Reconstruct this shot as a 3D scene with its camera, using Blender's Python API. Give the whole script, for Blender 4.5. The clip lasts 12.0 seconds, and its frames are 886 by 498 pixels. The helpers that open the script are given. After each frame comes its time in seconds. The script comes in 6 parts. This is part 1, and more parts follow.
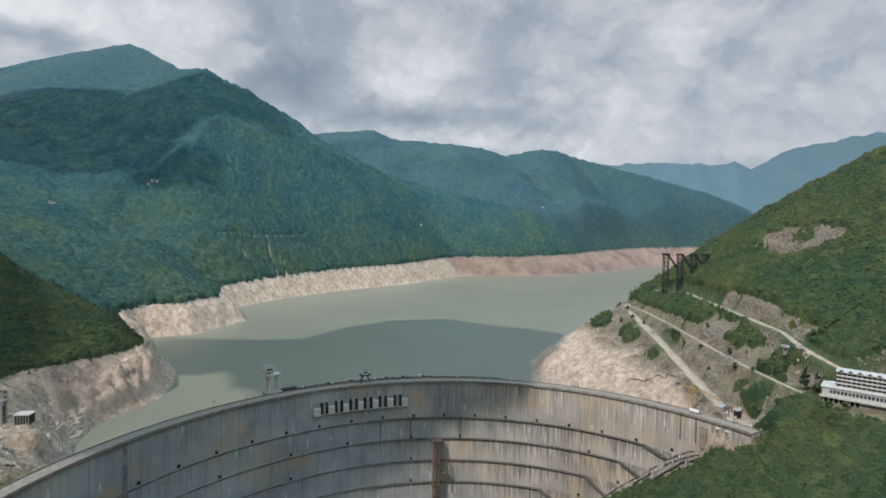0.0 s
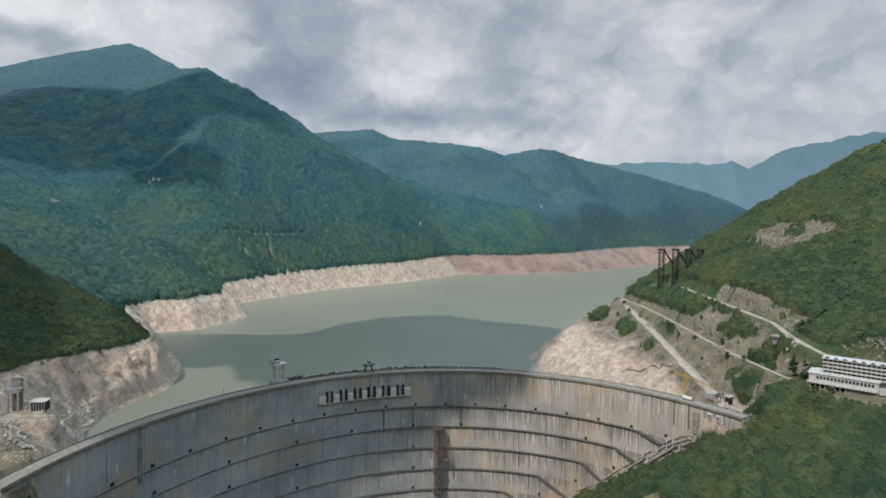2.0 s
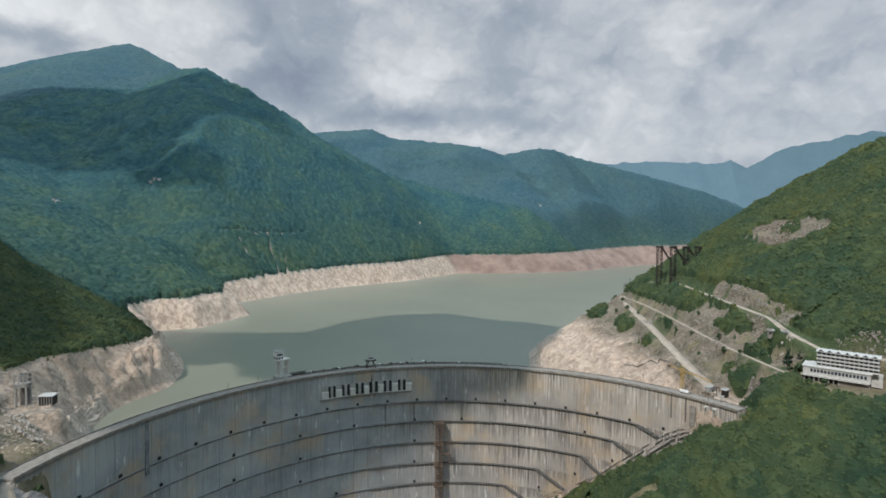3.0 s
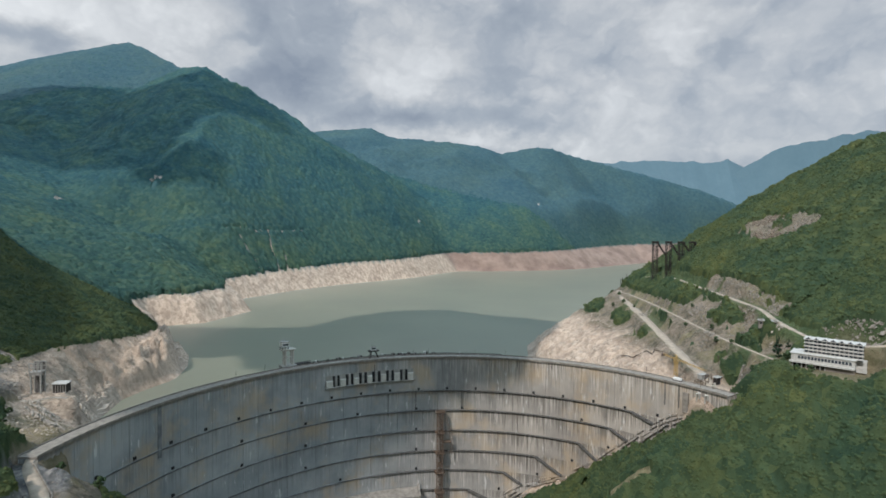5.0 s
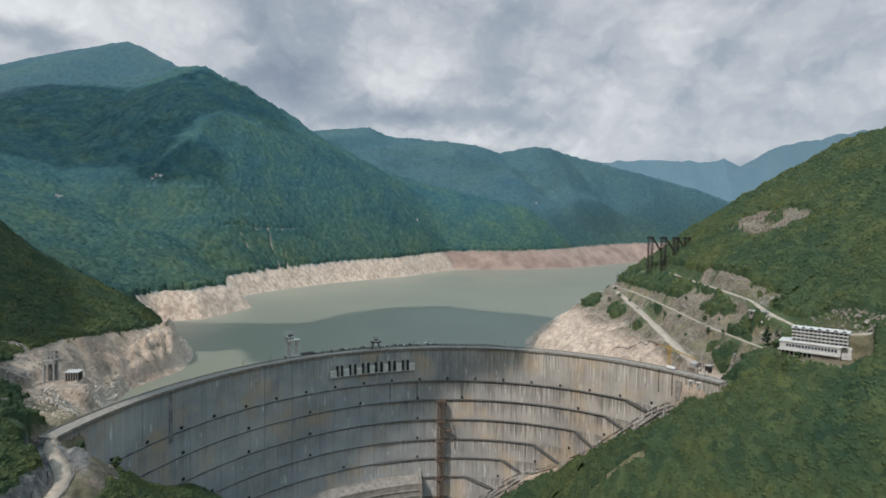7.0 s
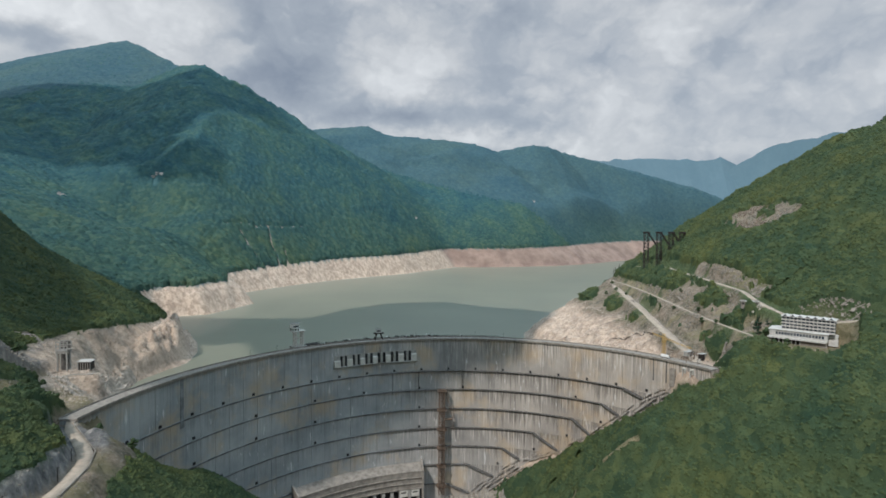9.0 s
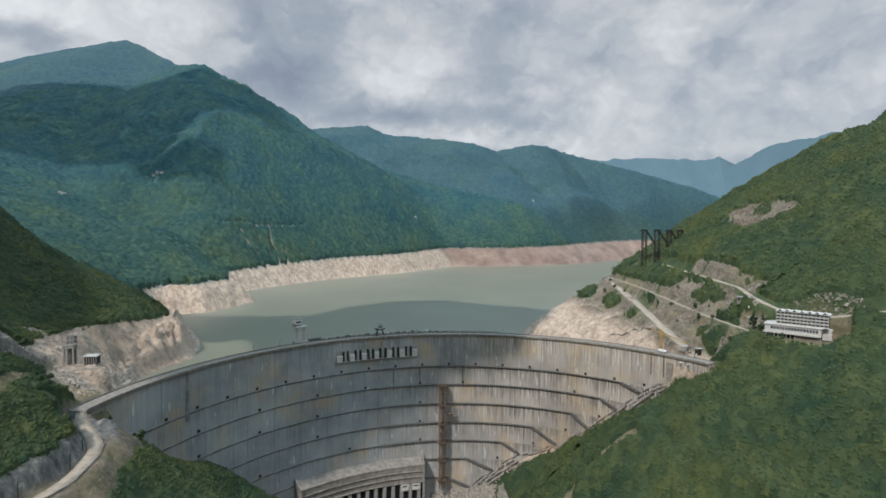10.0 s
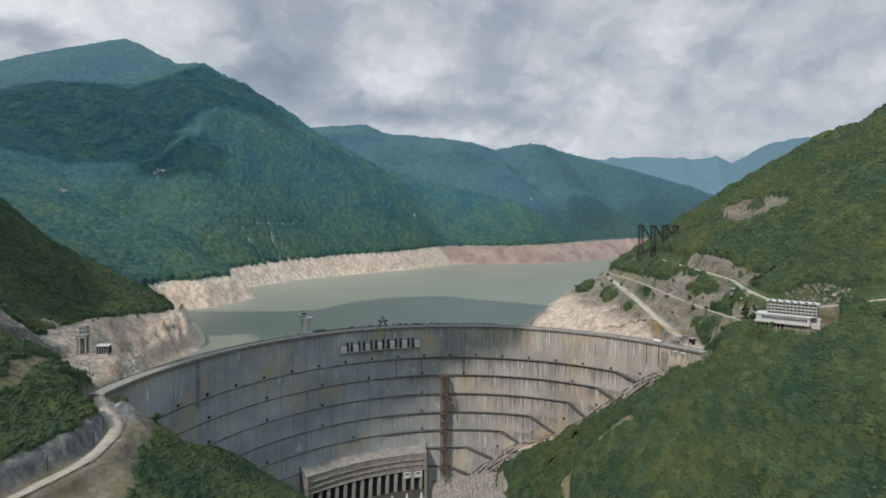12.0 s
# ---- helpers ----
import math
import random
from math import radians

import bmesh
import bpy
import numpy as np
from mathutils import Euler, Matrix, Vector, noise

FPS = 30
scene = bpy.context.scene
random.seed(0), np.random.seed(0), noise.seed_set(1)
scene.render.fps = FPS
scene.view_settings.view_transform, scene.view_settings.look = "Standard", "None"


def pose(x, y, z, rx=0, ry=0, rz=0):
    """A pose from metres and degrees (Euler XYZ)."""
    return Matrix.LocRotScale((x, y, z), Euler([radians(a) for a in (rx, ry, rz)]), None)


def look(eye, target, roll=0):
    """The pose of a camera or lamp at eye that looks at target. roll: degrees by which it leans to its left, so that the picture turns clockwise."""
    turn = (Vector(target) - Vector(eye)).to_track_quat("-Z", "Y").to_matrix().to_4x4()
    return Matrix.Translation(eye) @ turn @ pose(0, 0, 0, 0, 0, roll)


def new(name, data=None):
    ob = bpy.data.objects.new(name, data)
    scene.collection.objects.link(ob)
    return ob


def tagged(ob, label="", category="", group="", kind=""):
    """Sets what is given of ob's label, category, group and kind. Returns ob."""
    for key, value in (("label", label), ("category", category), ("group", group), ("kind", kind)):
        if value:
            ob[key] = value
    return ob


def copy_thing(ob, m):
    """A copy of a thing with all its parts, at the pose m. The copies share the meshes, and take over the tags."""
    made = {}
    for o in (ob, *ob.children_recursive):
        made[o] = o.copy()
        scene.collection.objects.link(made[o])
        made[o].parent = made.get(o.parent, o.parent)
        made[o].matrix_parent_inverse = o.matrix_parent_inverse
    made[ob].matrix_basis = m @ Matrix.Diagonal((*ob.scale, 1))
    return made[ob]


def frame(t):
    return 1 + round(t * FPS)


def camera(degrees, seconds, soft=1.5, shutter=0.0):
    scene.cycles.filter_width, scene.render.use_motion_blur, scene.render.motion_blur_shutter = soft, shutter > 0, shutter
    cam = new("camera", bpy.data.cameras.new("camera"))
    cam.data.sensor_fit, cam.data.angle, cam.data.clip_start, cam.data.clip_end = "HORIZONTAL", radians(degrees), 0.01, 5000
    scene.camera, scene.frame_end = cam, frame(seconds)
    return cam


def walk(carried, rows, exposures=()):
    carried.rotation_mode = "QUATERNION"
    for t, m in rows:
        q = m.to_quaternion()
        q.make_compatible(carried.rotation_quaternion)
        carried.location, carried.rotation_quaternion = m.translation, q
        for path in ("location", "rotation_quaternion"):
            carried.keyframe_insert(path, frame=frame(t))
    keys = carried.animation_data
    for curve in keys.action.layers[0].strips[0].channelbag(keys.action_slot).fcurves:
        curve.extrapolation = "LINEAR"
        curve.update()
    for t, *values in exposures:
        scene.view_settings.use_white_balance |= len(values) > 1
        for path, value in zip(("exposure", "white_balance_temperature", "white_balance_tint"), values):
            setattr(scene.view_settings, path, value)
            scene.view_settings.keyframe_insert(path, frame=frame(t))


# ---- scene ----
cam = camera(82.0, 12.0, soft=1.7)
PATH = [
    (0, (8.589, -643.167, 163.029), (8.504, -641.17, 162.96), 0.6),
    (0.5, (7.974, -647.317, 161.516), (7.891, -645.32, 161.447), 0.6),
    (1, (7.367, -651.452, 159.987), (7.285, -649.455, 159.917), 0.6),
    (1.5, (6.765, -655.575, 158.442), (6.685, -653.578, 158.373), 0.6),
    (2, (6.166, -659.686, 156.884), (6.087, -657.689, 156.814), 0.6),
    (2.5, (5.568, -663.787, 155.314), (5.49, -661.79, 155.244), 0.6),
    (3, (4.968, -667.879, 153.732), (4.892, -665.882, 153.662), 0.5),
    (5, (2.506, -684.18, 147.322), (2.437, -682.182, 147.25), 0.5),
    (5.5, (1.863, -688.244, 145.705), (1.797, -686.247, 145.633), 0.5),
    (6, (1.206, -692.307, 144.085), (1.142, -690.31, 144.012), 0.5),
    (6.5, (0.531, -696.37, 142.463), (0.469, -694.372, 142.39), 0.5),
    (7, (-0.163, -700.432, 140.84), (-0.223, -698.435, 140.767), 0.5),
    (8.8, (-2.861, -715.082, 135.017), (-2.914, -713.085, 134.941), 0.4),
    (9, (-3.183, -716.714, 134.373), (-3.235, -714.716, 134.297), 0.4),
    (9.5, (-4.009, -720.798, 132.768), (-4.059, -718.8, 132.692), 0.4),
    (10, (-4.869, -724.89, 131.171), (-4.917, -722.892, 131.094), 0.4),
    (10.5, (-5.764, -728.991, 129.582), (-5.81, -726.993, 129.505), 0.4),
    (11, (-6.697, -733.103, 128.004), (-6.741, -731.105, 127.925), 0.4),
    (11.5, (-7.67, -737.225, 126.437), (-7.712, -735.227, 126.358), 0.4),
    (12, (-8.685, -741.361, 124.883), (-8.725, -739.363, 124.803), 0.4),
]
walk(cam, [(t, look(eye, aim, roll)) for t, eye, aim, roll in PATH], [(0.0, 0.35, 5600, 8), (12.0, 0.35, 5600, 8)])

# ---- world, sun, exposure ----
SUN_TO = Vector((-0.36, -0.55, 0.75)).normalized()      # from the place towards the sun


def make_world():
    world = bpy.data.worlds.new("sky")
    scene.world = world
    world.use_nodes = True
    nt = world.node_tree
    nt.nodes.clear()
    N = nt.nodes.new
    out, back = N("ShaderNodeOutputWorld"), N("ShaderNodeBackground")
    sky = N("ShaderNodeTexSky")
    sky.sky_type, sky.sun_disc = "NISHITA", False
    sky.sun_elevation = math.asin(SUN_TO.z)
    sky.sun_rotation = math.atan2(SUN_TO.x, SUN_TO.y)
    sky.air_density, sky.dust_density = 1.0, 2.5
    co = N("ShaderNodeTexCoord")
    split = N("ShaderNodeSeparateXYZ")
    nt.links.new(co.outputs["Generated"], split.inputs[0])
    # torn edges: directions are pushed about by noise before the cloud masses are cut out
    def cloud_noise(vector, scale, detail, rough, stretch):
        mp, n = N("ShaderNodeMapping"), N("ShaderNodeTexNoise")
        mp.inputs["Scale"].default_value = stretch
        mp.inputs["Location"].default_value = (2.3, 0.7, 4.1)
        n.inputs["Scale"].default_value, n.inputs["Detail"].default_value, n.inputs["Roughness"].default_value = scale, detail, rough
        nt.links.new(vector, mp.inputs["Vector"])
        nt.links.new(mp.outputs[0], n.inputs["Vector"])
        return n

    def op(kind, a, b=0.0, c=None):
        m = N("ShaderNodeMath")
        m.operation = kind
        for sock, v in zip(m.inputs, (a, b) if c is None else (a, b, c)):
            if isinstance(v, (int, float)):
                sock.default_value = v
            else:
                nt.links.new(v, sock)
        return m.outputs[0]

    direction = co.outputs["Generated"]
    push = cloud_noise(direction, 5.0, 6, 0.6, (1, 1, 1.5))
    off = N("ShaderNodeVectorMath"); off.operation = "MULTIPLY_ADD"
    nt.links.new(push.outputs["Color"], off.inputs[0])
    off.inputs[1].default_value = (0.20, 0.20, 0.16)
    nt.links.new(direction, off.inputs[2])
    shift = N("ShaderNodeVectorMath"); shift.operation = "SUBTRACT"
    nt.links.new(off.outputs[0], shift.inputs[0])
    shift.inputs[1].default_value = (0.10, 0.10, 0.08)
    billow = N("ShaderNodeVectorMath"); billow.operation = "MULTIPLY_ADD"
    nt.links.new(cloud_noise(direction, 9.0, 5, 0.55, (1, 1, 1.3)).outputs["Color"], billow.inputs[0])
    billow.inputs[1].default_value = (0.15, 0.15, 0.13)
    nt.links.new(direction, billow.inputs[2])
    puffs = cloud_noise(billow.outputs[0], 4.2, 9, 0.52, (1, 1, 1.7))
    broad = cloud_noise(direction, 2.0, 5, 0.5, (1, 1, 1.7))
    heap = N("ShaderNodeTexVoronoi")
    heap.feature = "SMOOTH_F1"
    heap.inputs["Scale"].default_value, heap.inputs["Smoothness"].default_value = 7.5, 0.35
    heap.inputs["Detail"].default_value, heap.inputs["Roughness"].default_value = 3.0, 0.55
    flat = N("ShaderNodeMapping")
    flat.inputs["Scale"].default_value = (1, 1, 1.5)
    nt.links.new(billow.outputs[0], flat.inputs["Vector"])
    nt.links.new(flat.outputs[0], heap.inputs["Vector"])
    level = op("ADD", op("MULTIPLY", puffs.outputs["Fac"], 0.40), op("MULTIPLY", broad.outputs["Fac"], 0.26))
    level = op("SUBTRACT", op("ADD", level, 0.355), op("MULTIPLY", heap.outputs["Distance"], 0.24))
    # cloud masses: (direction, half width, half height, firmness of the edge, weight); below zero is a grey base, above zero a sunlit top
    for centre, wide, tall, firm, weight in (
            ((-0.33, 0.88, 0.345), 0.18, 0.15, 0.55, -0.17), ((-0.285, 0.918, 0.262), 0.13, 0.050, 0.30, -0.12), ((-0.18, 0.955, 0.212), 0.20, 0.034, 0.15, -0.15),
            ((0.155, 0.96, 0.212), 0.11, 0.042, 0.45, -0.12), ((-0.01, 0.975, 0.21), 0.14, 0.05, 0.2, -0.07), ((-0.53, 0.785, 0.32), 0.20, 0.10, 0.25, 0.16),
            ((-0.64, 0.70, 0.32), 0.10, 0.06, 0.2, 0.10), ((-0.63, 0.73, 0.262), 0.11, 0.035, 0.3, -0.15), ((0.02, 0.985, 0.170), 0.11, 0.018, 0.1, 0.13), ((-0.13, 0.972, 0.188), 0.12, 0.030, 0.3, -0.14),
            ((-0.10, 0.95, 0.285), 0.08, 0.07, 0.2, 0.07), ((0.43, 0.85, 0.27), 0.40, 0.20, 0.1, 0.06), ((0.07, 0.925, 0.365), 0.13, 0.03, 0.2, -0.07),
            ((0.60, 0.76, 0.30), 0.13, 0.07, 0.2, -0.06), ((0.42, 0.90, 0.145), 0.28, 0.035, 0.1, 0.03)):
        away = N("ShaderNodeVectorMath"); away.operation = "SUBTRACT"
        nt.links.new(shift.outputs[0], away.inputs[0])
        away.inputs[1].default_value = centre
        scaled = N("ShaderNodeVectorMath"); scaled.operation = "MULTIPLY"
        nt.links.new(away.outputs[0], scaled.inputs[0])
        scaled.inputs[1].default_value = (1 / wide, 1 / wide, 1 / tall)
        dist = N("ShaderNodeVectorMath"); dist.operation = "LENGTH"
        nt.links.new(scaled.outputs[0], dist.inputs[0])
        fall = N("ShaderNodeMapRange"); fall.interpolation_type = "SMOOTHSTEP"
        nt.links.new(dist.outputs["Value"], fall.inputs["Value"])
        fall.inputs["From Min"].default_value, fall.inputs["From Max"].default_value = firm, 1.15
        fall.inputs["To Min"].default_value, fall.inputs["To Max"].default_value = weight, 0.0
        level = op("ADD", level, fall.outputs["Result"])
    tone = N("ShaderNodeValToRGB")
    tone.color_ramp.elements[0].position, tone.color_ramp.elements[0].color = 0.10, (0.255, 0.268, 0.288, 1)
    tone.color_ramp.elements[1].position, tone.color_ramp.elements[1].color = 0.70, (0.81, 0.75, 0.665, 1)
    e = tone.color_ramp.elements.new(0.34); e.color = (0.39, 0.39, 0.385, 1)
    e = tone.color_ramp.elements.new(0.50); e.color = (0.58, 0.545, 0.495, 1)
    nt.links.new(level, tone.inputs["Fac"])
    # an overcast sky is brighter overhead than at the horizon
    zen = N("ShaderNodeMapRange"); zen.interpolation_type = "SMOOTHSTEP"
    nt.links.new(split.outputs[2], zen.inputs["Value"])
    zen.inputs["From Min"].default_value, zen.inputs["From Max"].default_value = 0.42, 0.95
    zen.inputs["To Min"].default_value, zen.inputs["To Max"].default_value = 8.5, 36.0
    scale = N("ShaderNodeVectorMath"); scale.operation = "SCALE"
    nt.links.new(tone.outputs["Color"], scale.inputs[0])
    nt.links.new(zen.outputs["Result"], scale.inputs["Scale"])
    # blue shows through the thinner cloud overhead
    high = N("ShaderNodeValToRGB")
    high.color_ramp.elements[0].position, high.color_ramp.elements[0].color = 0.42, (1, 1, 1, 1)
    high.color_ramp.elements[1].position, high.color_ramp.elements[1].color = 0.8, (0.66, 0.86, 1.0, 1)
    nt.links.new(split.outputs[2], high.inputs["Fac"])
    tint = N("ShaderNodeVectorMath"); tint.operation = "MULTIPLY"
    nt.links.new(scale.outputs[0], tint.inputs[0]); nt.links.new(high.outputs["Color"], tint.inputs[1])
    mix = N("ShaderNodeMix"); mix.data_type = "RGBA"; mix.inputs["Factor"].default_value = 0.94
    nt.links.new(sky.outputs["Color"], mix.inputs[6]); nt.links.new(tint.outputs[0], mix.inputs[7])
    nt.links.new(mix.outputs[2], back.inputs["Color"])
    back.inputs["Strength"].default_value = 0.10
    nt.links.new(back.outputs[0], out.inputs["Surface"])


make_world()
sun = new("sun", bpy.data.lights.new("sun", "SUN"))
sun.data.energy, sun.data.angle, sun.data.color = 3.1, radians(1.1), (1.0, 0.87, 0.72)
sun.matrix_world = look(SUN_TO * 3000, (0, 0, 0))


def inside(x, y, outline):
    """Whether a place lies within a closed outline."""
    odd = False
    for (ax, ay), (bx, by) in zip(outline, outline[1:] + outline[:1]):
        if (ay > y) != (by > y) and x < ax + (y - ay) * (bx - ax) / (by - ay):
            odd = not odd
    return odd


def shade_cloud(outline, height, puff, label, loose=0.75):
    """Heaped puffs added as an unseen cloud, out of the picture; its shade fills the outline on the level z = 0."""
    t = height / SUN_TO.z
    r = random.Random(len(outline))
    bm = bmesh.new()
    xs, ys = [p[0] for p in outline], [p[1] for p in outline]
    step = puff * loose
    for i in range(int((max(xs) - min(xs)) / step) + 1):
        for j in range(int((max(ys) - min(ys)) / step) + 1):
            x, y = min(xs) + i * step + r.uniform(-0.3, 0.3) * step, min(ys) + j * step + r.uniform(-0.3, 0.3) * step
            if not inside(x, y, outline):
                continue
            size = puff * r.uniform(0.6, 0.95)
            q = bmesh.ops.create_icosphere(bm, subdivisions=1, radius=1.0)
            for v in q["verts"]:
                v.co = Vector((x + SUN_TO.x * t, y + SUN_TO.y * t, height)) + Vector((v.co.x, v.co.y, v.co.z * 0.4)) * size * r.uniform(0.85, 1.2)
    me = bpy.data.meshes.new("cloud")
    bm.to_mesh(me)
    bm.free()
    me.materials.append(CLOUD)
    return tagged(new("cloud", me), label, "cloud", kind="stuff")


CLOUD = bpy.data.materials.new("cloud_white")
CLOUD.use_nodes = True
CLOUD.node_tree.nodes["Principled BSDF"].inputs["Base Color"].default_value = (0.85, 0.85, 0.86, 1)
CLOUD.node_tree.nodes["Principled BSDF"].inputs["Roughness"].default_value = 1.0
# unseen clouds placed by the shade they throw on lake, dam and slopes
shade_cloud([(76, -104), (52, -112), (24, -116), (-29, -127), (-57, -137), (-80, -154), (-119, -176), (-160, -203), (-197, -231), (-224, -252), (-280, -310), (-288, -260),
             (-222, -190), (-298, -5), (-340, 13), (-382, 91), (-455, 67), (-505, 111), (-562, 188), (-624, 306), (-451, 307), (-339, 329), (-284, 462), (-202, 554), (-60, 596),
             (25, 521), (131, 481), (194, 426), (185, 320), (163, 200), (132, 166), (100, 139), (95, 50), (88, -40)], 700, 16, "unseen grey-white cloud added to shade the lake and dam", 0.62)
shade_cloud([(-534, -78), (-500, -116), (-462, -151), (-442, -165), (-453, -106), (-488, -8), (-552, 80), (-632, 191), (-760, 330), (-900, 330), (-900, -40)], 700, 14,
            "unseen grey-white cloud added to shade the west hill", 1.05)
# gaps between the puffs lighten this shade in place of haze
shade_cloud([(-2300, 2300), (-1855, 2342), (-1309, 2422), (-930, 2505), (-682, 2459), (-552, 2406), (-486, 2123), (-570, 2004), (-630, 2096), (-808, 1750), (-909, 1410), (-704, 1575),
             (-703, 1329), (-854, 1225), (-955, 1246), (-963, 1301), (-1342, 1359), (-1376, 1297), (-1900, 1320), (-2300, 1700)], 1700, 20, "unseen gappy cloud bank added to part-shade the mountain", 1.28)


# ---- materials ----
def shader(name, rough=0.85, metal=0.0):
    m = bpy.data.materials.new(name)
    m.use_nodes = True
    nt = m.node_tree
    b = nt.nodes["Principled BSDF"]
    b.inputs["Roughness"].default_value, b.inputs["Metallic"].default_value = rough, metal
    b.inputs["Specular IOR Level"].default_value = 0.25
    return m, nt, b


def noise_node(nt, scale, detail=4.0, rough=0.55, stretch=(1, 1, 1), space="Object"):
    co, mp, n = nt.nodes.new("ShaderNodeTexCoord"), nt.nodes.new("ShaderNodeMapping"), nt.nodes.new("ShaderNodeTexNoise")
    mp.inputs["Scale"].default_value = stretch
    n.inputs["Scale"].default_value, n.inputs["Detail"].default_value, n.inputs["Roughness"].default_value = scale, detail, rough
    nt.links.new(co.outputs[space], mp.inputs["Vector"])
    nt.links.new(mp.outputs[0], n.inputs["Vector"])
    return n.outputs["Fac"]


def ramp_node(nt, fac, *stops):
    r = nt.nodes.new("ShaderNodeValToRGB")
    el = r.color_ramp.elements
    el[0].position, el[0].color = stops[0][0], (*stops[0][1], 1)
    el[1].position, el[1].color = stops[-1][0], (*stops[-1][1], 1)
    for p, c in stops[1:-1]:
        el.new(p).color = (*c, 1)
    nt.links.new(fac, r.inputs["Fac"])
    return r.outputs["Color"]


def mix_node(nt, fac, a, b, how="MIX"):
    m = nt.nodes.new("ShaderNodeMix")
    m.data_type, m.blend_type = "RGBA", how
    for sock, v in ((m.inputs["Factor"], fac), (m.inputs[6], a), (m.inputs[7], b)):
        if isinstance(v, (int, float)):
            sock.default_value = v
        elif isinstance(v, tuple):
            sock.default_value = (*v, 1)
        else:
            nt.links.new(v, sock)
    return m.outputs[2]


def math_node(nt, op, a, b=0.0):
    m = nt.nodes.new("ShaderNodeMath")
    m.operation = op
    for sock, v in zip(m.inputs, (a, b)):
        if isinstance(v, (int, float)):
            sock.default_value = v
        else:
            nt.links.new(v, sock)
    return m.outputs[0]


def bump_node(nt, b, height, strength, distance):
    n = nt.nodes.new("ShaderNodeBump")
    n.inputs["Strength"].default_value, n.inputs["Distance"].default_value = strength, distance
    nt.links.new(height, n.inputs["Height"])
    nt.links.new(n.outputs[0], b.inputs["Normal"])


def plain(name, low, high, size=2.0, rough=0.8, metal=0.0, bump=0.02):
    """A worn surface: two tones at two scales and a fine relief."""
    m, nt, b = shader(name, rough, metal)
    c = ramp_node(nt, noise_node(nt, 1.0 / size), (0.35, low), (0.65, high))
    c = mix_node(nt, 0.3, c, ramp_node(nt, noise_node(nt, 9.0 / size), (0.4, low), (0.6, high)))
    nt.links.new(c, b.inputs["Base Color"])
    if bump:
        bump_node(nt, b, noise_node(nt, 6.0 / size), 0.5, bump)
    return m


def attribute(nt, name):
    a = nt.nodes.new("ShaderNodeAttribute")
    a.attribute_name = name
    return a.outputs["Fac"]


def ground_material():
    m, nt, b = shader("ground", 0.95)
    rock = ramp_node(nt, noise_node(nt, 0.035, 8, 0.65), (0.34, (0.25, 0.19, 0.148)), (0.5, (0.49, 0.395, 0.315)), (0.66, (0.66, 0.54, 0.43)))
    rock = mix_node(nt, 0.5, rock, ramp_node(nt, noise_node(nt, 0.16, 9, 0.72), (0.41, (0.13, 0.10, 0.08)), (0.57, (0.72, 0.585, 0.465))))
    pale = ramp_node(nt, noise_node(nt, 0.02, 8, 0.65, (1, 1, 0.35)), (0.36, (0.37, 0.275, 0.205)), (0.62, (0.57, 0.44, 0.335)))
    pale = mix_node(nt, 0.5, pale, ramp_node(nt, noise_node(nt, 0.10, 9, 0.74, (1, 1, 0.10)), (0.43, (0.155, 0.112, 0.085)), (0.56, (0.60, 0.465, 0.355))))
    red = ramp_node(nt, noise_node(nt, 0.012, 9, 0.66, (1, 1, 1.2)), (0.38, (0.19, 0.13, 0.105)), (0.62, (0.30, 0.215, 0.17)))
    soil = ramp_node(nt, noise_node(nt, 0.05, 9, 0.7), (0.36, (0.074, 0.068, 0.044)), (0.47, (0.158, 0.128, 0.088)), (0.57, (0.24, 0.188, 0.138)), (0.70, (0.36, 0.285, 0.22)))
    soil = mix_node(nt, 0.35, soil, ramp_node(nt, noise_node(nt, 0.3, 8, 0.75), (0.42, (0.07, 0.063, 0.045)), (0.64, (0.42, 0.345, 0.275))))
    grass = ramp_node(nt, noise_node(nt, 0.05, 8, 0.6), (0.38, (0.045, 0.07, 0.03)), (0.6, (0.08, 0.10, 0.042)))
    dry = ramp_node(nt, noise_node(nt, 0.09, 8, 0.65), (0.38, (0.118, 0.112, 0.052)), (0.6, (0.24, 0.198, 0.115)))
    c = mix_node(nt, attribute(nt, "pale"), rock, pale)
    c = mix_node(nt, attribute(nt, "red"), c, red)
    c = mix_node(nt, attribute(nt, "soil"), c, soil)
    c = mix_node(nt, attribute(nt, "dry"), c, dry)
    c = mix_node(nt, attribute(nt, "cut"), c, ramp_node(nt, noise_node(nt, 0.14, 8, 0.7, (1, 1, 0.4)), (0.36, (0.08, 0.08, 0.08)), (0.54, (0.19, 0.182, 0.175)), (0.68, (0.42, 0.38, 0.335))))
    # far forest floor gets the same haze teal painted in as the far leaves
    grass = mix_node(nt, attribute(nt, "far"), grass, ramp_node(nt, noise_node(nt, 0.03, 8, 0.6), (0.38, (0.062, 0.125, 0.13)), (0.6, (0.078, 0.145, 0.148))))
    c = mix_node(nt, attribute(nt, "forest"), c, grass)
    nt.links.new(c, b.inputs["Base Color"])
    crack = nt.nodes.new("ShaderNodeTexVoronoi")
    crack.feature = "F1"
    crack.inputs["Scale"].default_value, crack.inputs["Randomness"].default_value = 0.16, 1.0
    place = nt.nodes.new("ShaderNodeTexCoord")
    nt.links.new(place.outputs["Object"], crack.inputs["Vector"])
    bump_node(nt, b, math_node(nt, "SUBTRACT", math_node(nt, "MULTIPLY", noise_node(nt, 0.18, 9, 0.78), 1.4), math_node(nt, "MULTIPLY", crack.outputs["Distance"], 0.5)), 1.0, 3.0)
    return m


